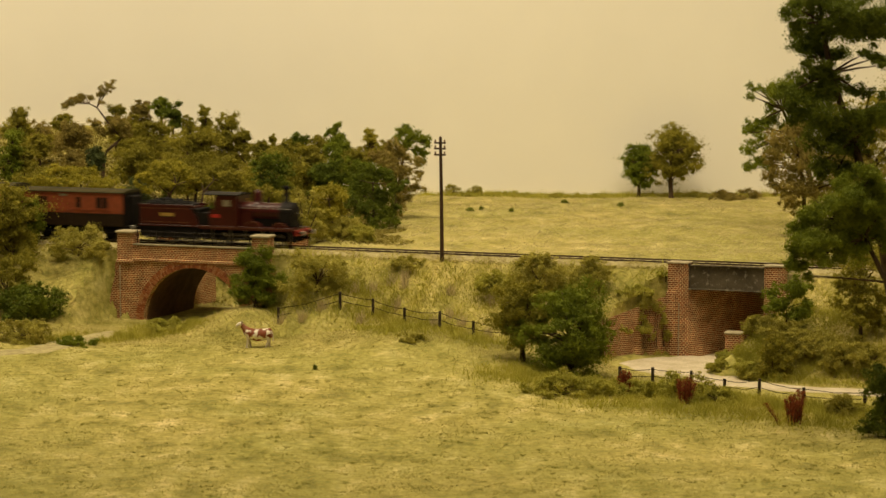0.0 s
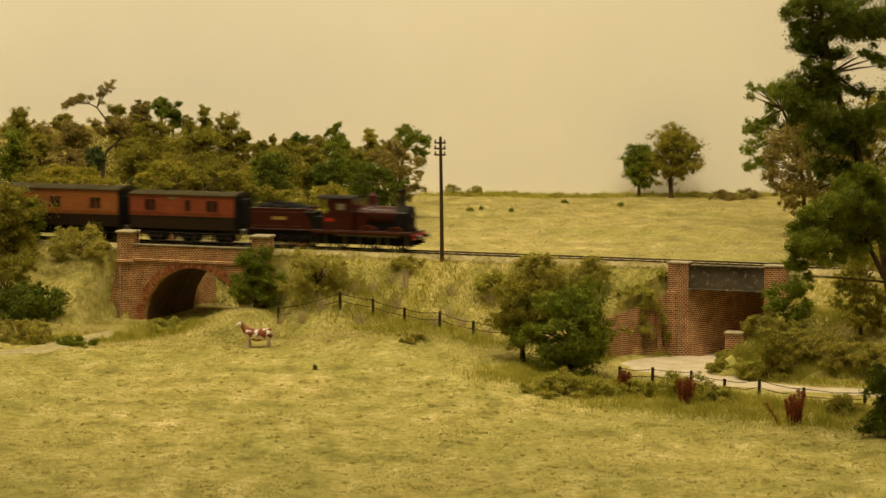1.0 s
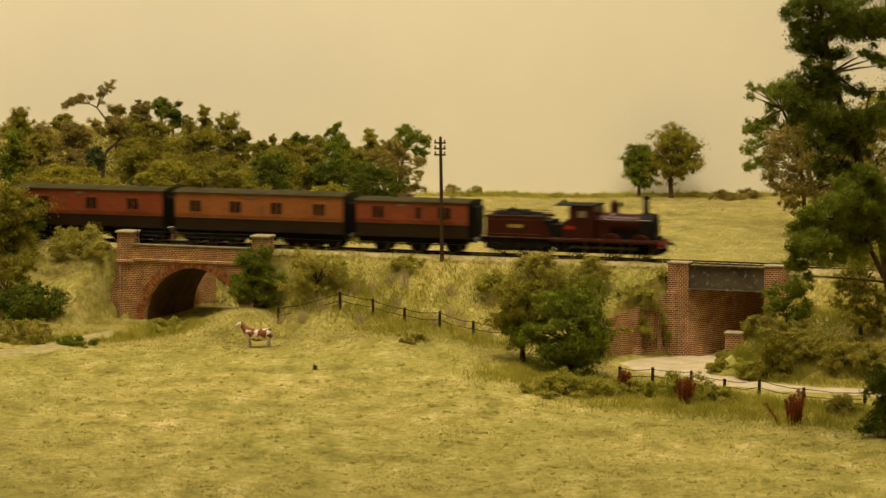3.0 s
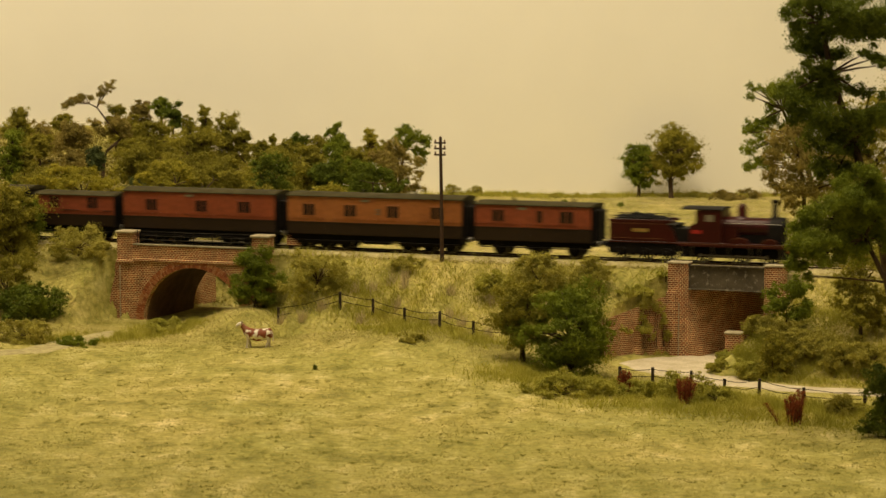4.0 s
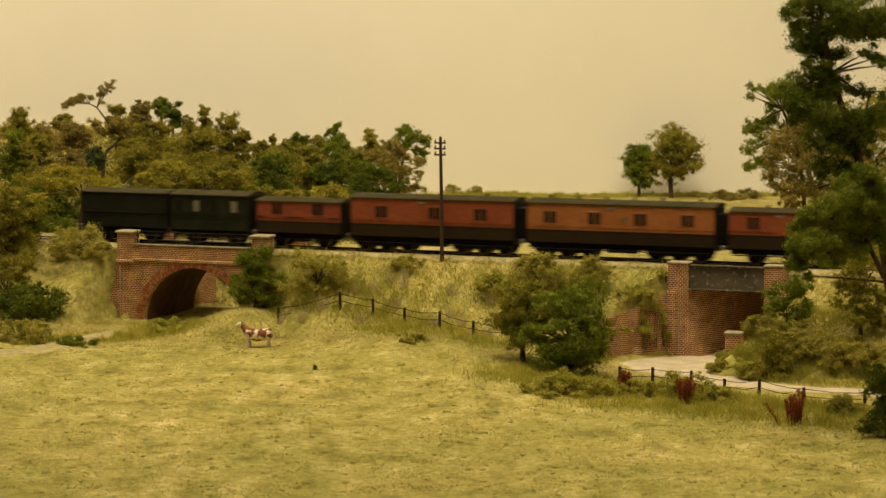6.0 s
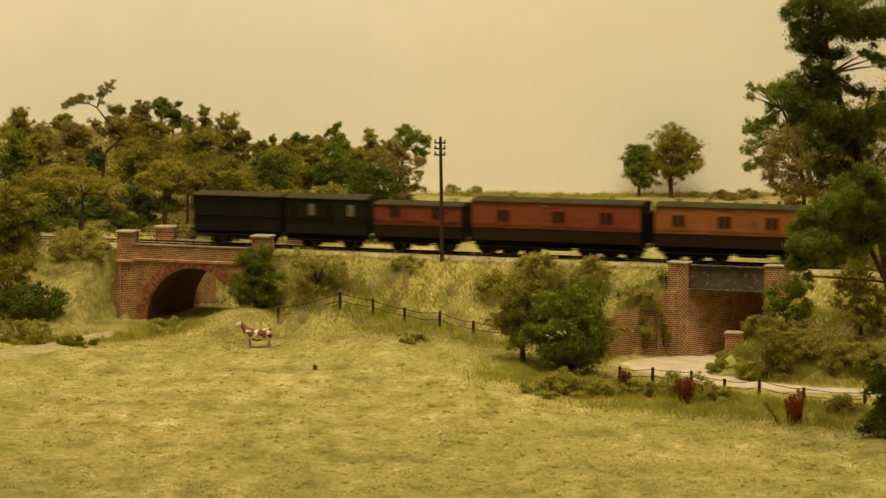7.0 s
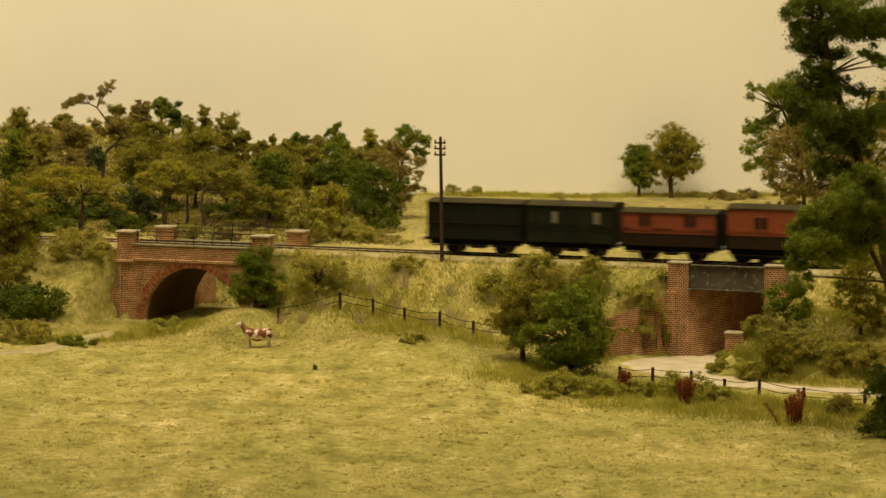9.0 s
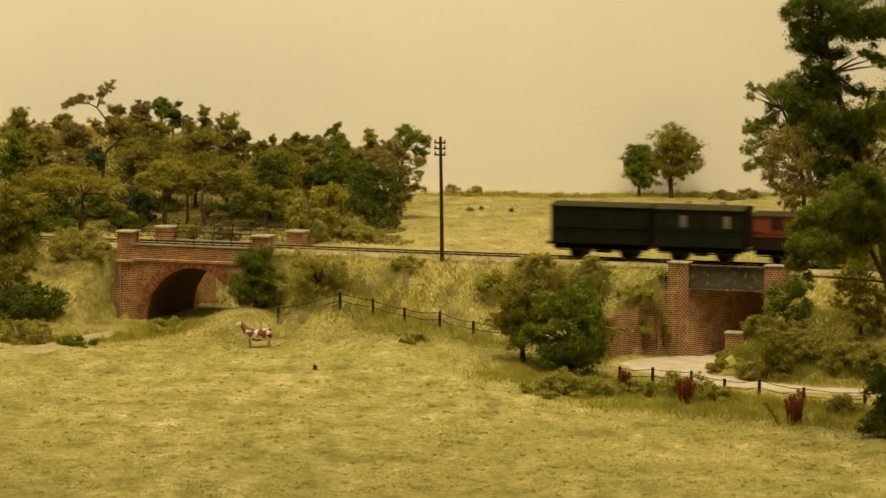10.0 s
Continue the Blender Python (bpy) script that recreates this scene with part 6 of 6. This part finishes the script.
    part("boiler_cradle", box(shell(), 2.9, 6.3, -0.55, 0.55, 1.4, 2.0), M_BLACK, t)
    part("ash_pan", box(shell(), 1.2, 3.9, -0.5, 0.5, 0.4, 1.28), M_BLACK, t)
    part("stretcher_plate", box(shell(), 4.4, 7.2, -0.5, 0.5, 0.55, 1.28), M_BLACK, t)
    part("fall_plate", box(shell(), -0.35, 0.75, -1.0, 1.0, 1.3, 2.3), M_BLACK, t)
    part("cab_front", box(shell(), 2.92, 3.0, -1.1, 1.1, 1.4, 3.66), M_LAKE, t)
    part("cab_roof", prism_x(shell(), roof_outline(1.16, 3.68, 0.12), 0.2, 3.1), M_BLACK, t, "black curved cab roof", True)
    part("handrail", tube(shell(), [(3.0, -0.8, 2.74), (7.0, -0.8, 2.74)], [0.022, 0.022], 6), M_STEEL, t, "steel boiler handrail")
    # splashers, sandboxes, steps
    for c, rr in ((1.55, 0.55), (4.15, 0.62), (6.25, 0.55)):
        for s in (-1, 1):
            y0, y1 = sorted((s * 0.62, s * 1.05))
            o = [(c + rr * math.cos(math.pi * i / 12), 1.40 + 0.62 * rr * math.sin(math.pi * i / 12)) for i in range(13)]
            sp = part("splasher", prism(shell(), o, y0, y1), M_LAKE, t)
            part("splasher_bead", tube(shell(), [(c + rr * math.cos(math.pi * i / 12), s * 1.055, 1.40 + 0.62 * rr * math.sin(math.pi * i / 12)) for i in range(13)], [0.018] * 13, 5), M_LINE, sp, "dull lined beading")
    for x in (0.25, 7.3):
        for s in (-1, 1):
            st = part("step_plate", box(shell(), x - 0.03, x + 0.35, s * 1.15 - 0.02, s * 1.15 + 0.02, 0.45, 1.2), M_BLACK, t)
            part("step", box(shell(), x, x + 0.35, s * 1.22 - 0.14, s * 1.22 + 0.1, 0.5, 0.54), M_BLACK, st)
    part("buffer_beam", box(shell(), L - 0.02, L + 0.12, -1.22, 1.22, 0.86, 1.28, 0.015), M_RED, t, "red buffer beam")
    buffers(t, L + 0.1, 1)
    for y in (-0.62,):
        part("front_lamp", box(shell(), 7.55, 7.75, y - 0.1, y + 0.1, 1.4, 1.72, 0.02), M_BLACK, t)
    for x in (1.55, 4.15, 6.25):
        wheelset(x, 0.78, t, 14, True)
    rods = []
    for s in (-1, 1):
        bm = box(shell(), -2.55, 2.15, s * 0.93 - 0.035, s * 0.93 + 0.035, -0.06, 0.06, 0.015)
        for x in (-2.5, 0.1, 2.1):
            tube(bm, [(x, s * 0.93 - 0.06, 0), (x, s * 0.93 + 0.06, 0)], [0.12, 0.12], 10)
        r = part("coupling_rod", bm, M_TYRE, t, "steel coupling rod")
        rods.append((r, s))
    return t, rods


def tender():
    t = thing("tender", 0, 0, 0, -20.5, "dark crimson six-wheeled coal tender with a brass plate", "tender", "train")
    t["u_rear"] = -1.05
    L = 4.95
    part("footplate", box(shell(), 0, L, -1.2, 1.2, 1.26, 1.36, 0.01), M_LAKE, t)
    tank = part("tank", box(shell(), 0.1, L - 0.75, -1.12, 1.12, 1.36, 2.72, 0.05), M_LAKE, t)
    o = [(0.1, 2.72), (L - 0.75, 2.72), (L - 0.3, 1.36), (L - 0.75, 1.36)]
    for s in (-1, 1):
        y0, y1 = sorted((s * 1.07, s * 1.13))
        part("flare", box(shell(), 0.06, L - 0.5, y0, min(1.2, y1 + 0.05) if s > 0 else y1, 2.66, 2.86, 0.02), M_LAKE, t)
        part("front_sheet", prism(shell(), [(L - 0.75, 1.36), (L - 0.05, 1.36), (L - 0.3, 2.1), (L - 0.75, 2.6)], y0, y1), M_LAKE, t)
        for z in (2.95, 3.08):
            part("coal_rail", tube(shell(), [(0.15, s * 1.1, z), (L - 0.8, s * 1.1, z)], [0.025, 0.025], 5), M_BLACK, t)
        for z in (1.55, 2.55):
            part("lining", box(shell(), 0.25, L - 0.95, s * 1.125 - 0.006, s * 1.125 + 0.006, z, z + 0.03), M_LINE, t, "thin straw lining")
        part("name_plate", box(shell(), 1.75, 2.85, s * 1.13 - 0.012, s * 1.13 + 0.012, 2.0, 2.24), M_BRASS, t, "small brass plate")
        y0, y1 = sorted((s * 1.0, s * 1.1))
        fr = part("outside_frame", box(shell(), 0.05, L - 0.1, y0, y1, 0.52, 1.26, 0.01), M_BLACK, t)
        for x in (0.85, 2.5, 4.15):
            part("axle_box", box(shell(), x - 0.16, x + 0.16, min(s * 1.1, s * 1.22), max(s * 1.1, s * 1.22), 0.42, 0.72, 0.03), M_BLACK, fr)
            part("leaf_spring", prism(shell(), [(x - 0.55, 0.78), (x, 0.7), (x + 0.55, 0.78), (x + 0.2, 0.92), (x - 0.2, 0.92)], min(s * 1.1, s * 1.2), max(s * 1.1, s * 1.2)), M_BLACK, fr)
    part("water_well", box(shell(), 0.4, L - 0.4, -0.55, 0.55, 0.35, 1.26), M_BLACK, t)
    part("front_bulkhead", box(shell(), L - 0.78, L - 0.1, -1.05, 1.05, 1.36, 2.55), M_BLACK, t)
    bm = shell()
    rng = random.Random(4)
    for i in range(150):
        k = rng.random()
        x, y = 0.5 + k * (L - 1.5), rng.uniform(-0.95, 0.95)
        z = 2.72 + 0.42 * math.sin(math.pi * min(1, 0.15 + k * 0.85)) * (1 - (y / 1.15) ** 2) * rng.uniform(0.6, 1.1)
        r = bmesh.ops.create_icosphere(bm, subdivisions=1, radius=rng.uniform(0.10, 0.2))
        bmesh.ops.translate(bm, verts=r["verts"], vec=(x, y, z))
    tagged(part("coal", bm, M_COAL, t, "heaped black coal"), kind="stuff")
    for x in (0.85, 2.5, 4.15):
        wheelset(x, 0.58, t, 12)
    part("buffer_beam", box(shell(), -0.1, 0.0, -1.2, 1.2, 0.86, 1.26), M_BLACK, t)
    buffers(t, -0.1, -1)
    return t


engine, engine_rods = locomotive()
vehicles = [engine, tender()]
vehicles.append(carriage(-2.15, 8.45, M_REDBROWN, "red-brown six-wheeled carriage with dark lower panels", eaves=3.62, rise=0.18, waist=2.02, windows=((0.2, 0.9), (0.56, 0.45), (0.79, 1.0)), doors=(0.44, 0.93), axles=(0.2, 0.52, 0.84), vents=(0.28, 0.8), crest=0.41))
vehicles.append(carriage(-11.6, 13.3, M_ORANGE, "varnished orange-brown bogie carriage with paired windows", windows=((0.125, 0.95), (0.365, 0.95), (0.61, 0.95), (0.86, 0.95)), doors=(0.25, 0.74), bogies=(0.2, 0.8), vents=(0.1, 0.25, 0.4, 0.55, 0.7, 0.9), numeral=0.525, crest=0.45))
vehicles.append(carriage(-25.9, 12.2, M_REDBROWN, "red-brown bogie carriage with three paired windows", windows=((0.19, 0.95), (0.52, 0.95), (0.80, 1.0)), doors=(0.4, 0.66), bogies=(0.2, 0.8), vents=(0.2, 0.8), crest=0.44))
vehicles.append(carriage(-38.9, 6.55, M_DARKRED, "short dull red-brown four-wheeled van", eaves=3.38, rise=0.2, waist=1.92, windows=((0.245, 0.85), (0.73, 0.9)), axles=(0.24, 0.76), vents=(0.37, 0.86), ledges=((0.05, 0.6), (0.45, 1.4), (0.92, 0.7))))
vehicles.append(carriage(-46.15, 6.15, M_VAN, "dark green four-wheeled van with dim windows", eaves=3.66, rise=0.24, lower=M_VAN, windows=((0.1, 0.5), (0.33, 0.5), (0.55, 0.5), (0.82, 0.55)), blinds=(1, 3), doors=(0.68,), axles=(0.24, 0.76), vents=(0.33, 0.72)))
vehicles.append(carriage(-52.7, 6.95, M_VAN2, "blackened dark green four-wheeled van", eaves=3.68, rise=0.2, lower=M_VAN2, doors=(0.4, 0.6), axles=(0.24, 0.76), ledges=((0.5, 6.4),)))


def rolled(s):
    """How far along the line the train stands after s seconds."""
    return 8.99 * s if s < 5 else 8.99 * 5 + 9.13 * (s - 5)


def motions():
    """The whole train rolls along the line at a steady pace, wheels turning."""
    for t in vehicles:
        rows = []
        for s in (0.0, 1.5, 3.0, 4.0, 5.0, 6.0, 7.5, 10.0):
            x, y = plan(t["u_rear"] + rolled(s) - rolled(2.5), 0)
            rows.append((s, pose(x * K, y * K, RAIL_Z * K, 0, 0, -20.5)))
        walk(t, rows)
    steps = [i * 2 / 30 for i in range(151)]
    for w, x, r in wheels:
        walk(w, [(s, pose(x * K, 0, r * K, 0, math.degrees(rolled(s) / r), 0)) for s in steps])
    for rod, side in engine_rods:
        rows = []
        for s in steps:
            a = rolled(s) / 0.78 + (0.0 if side < 0 else math.pi / 2)
            rows.append((s, pose((4.1 + 0.3 * math.cos(a)) * K, 0, (0.78 - 0.3 * math.sin(a)) * K)))
        walk(rod, rows)


motions()
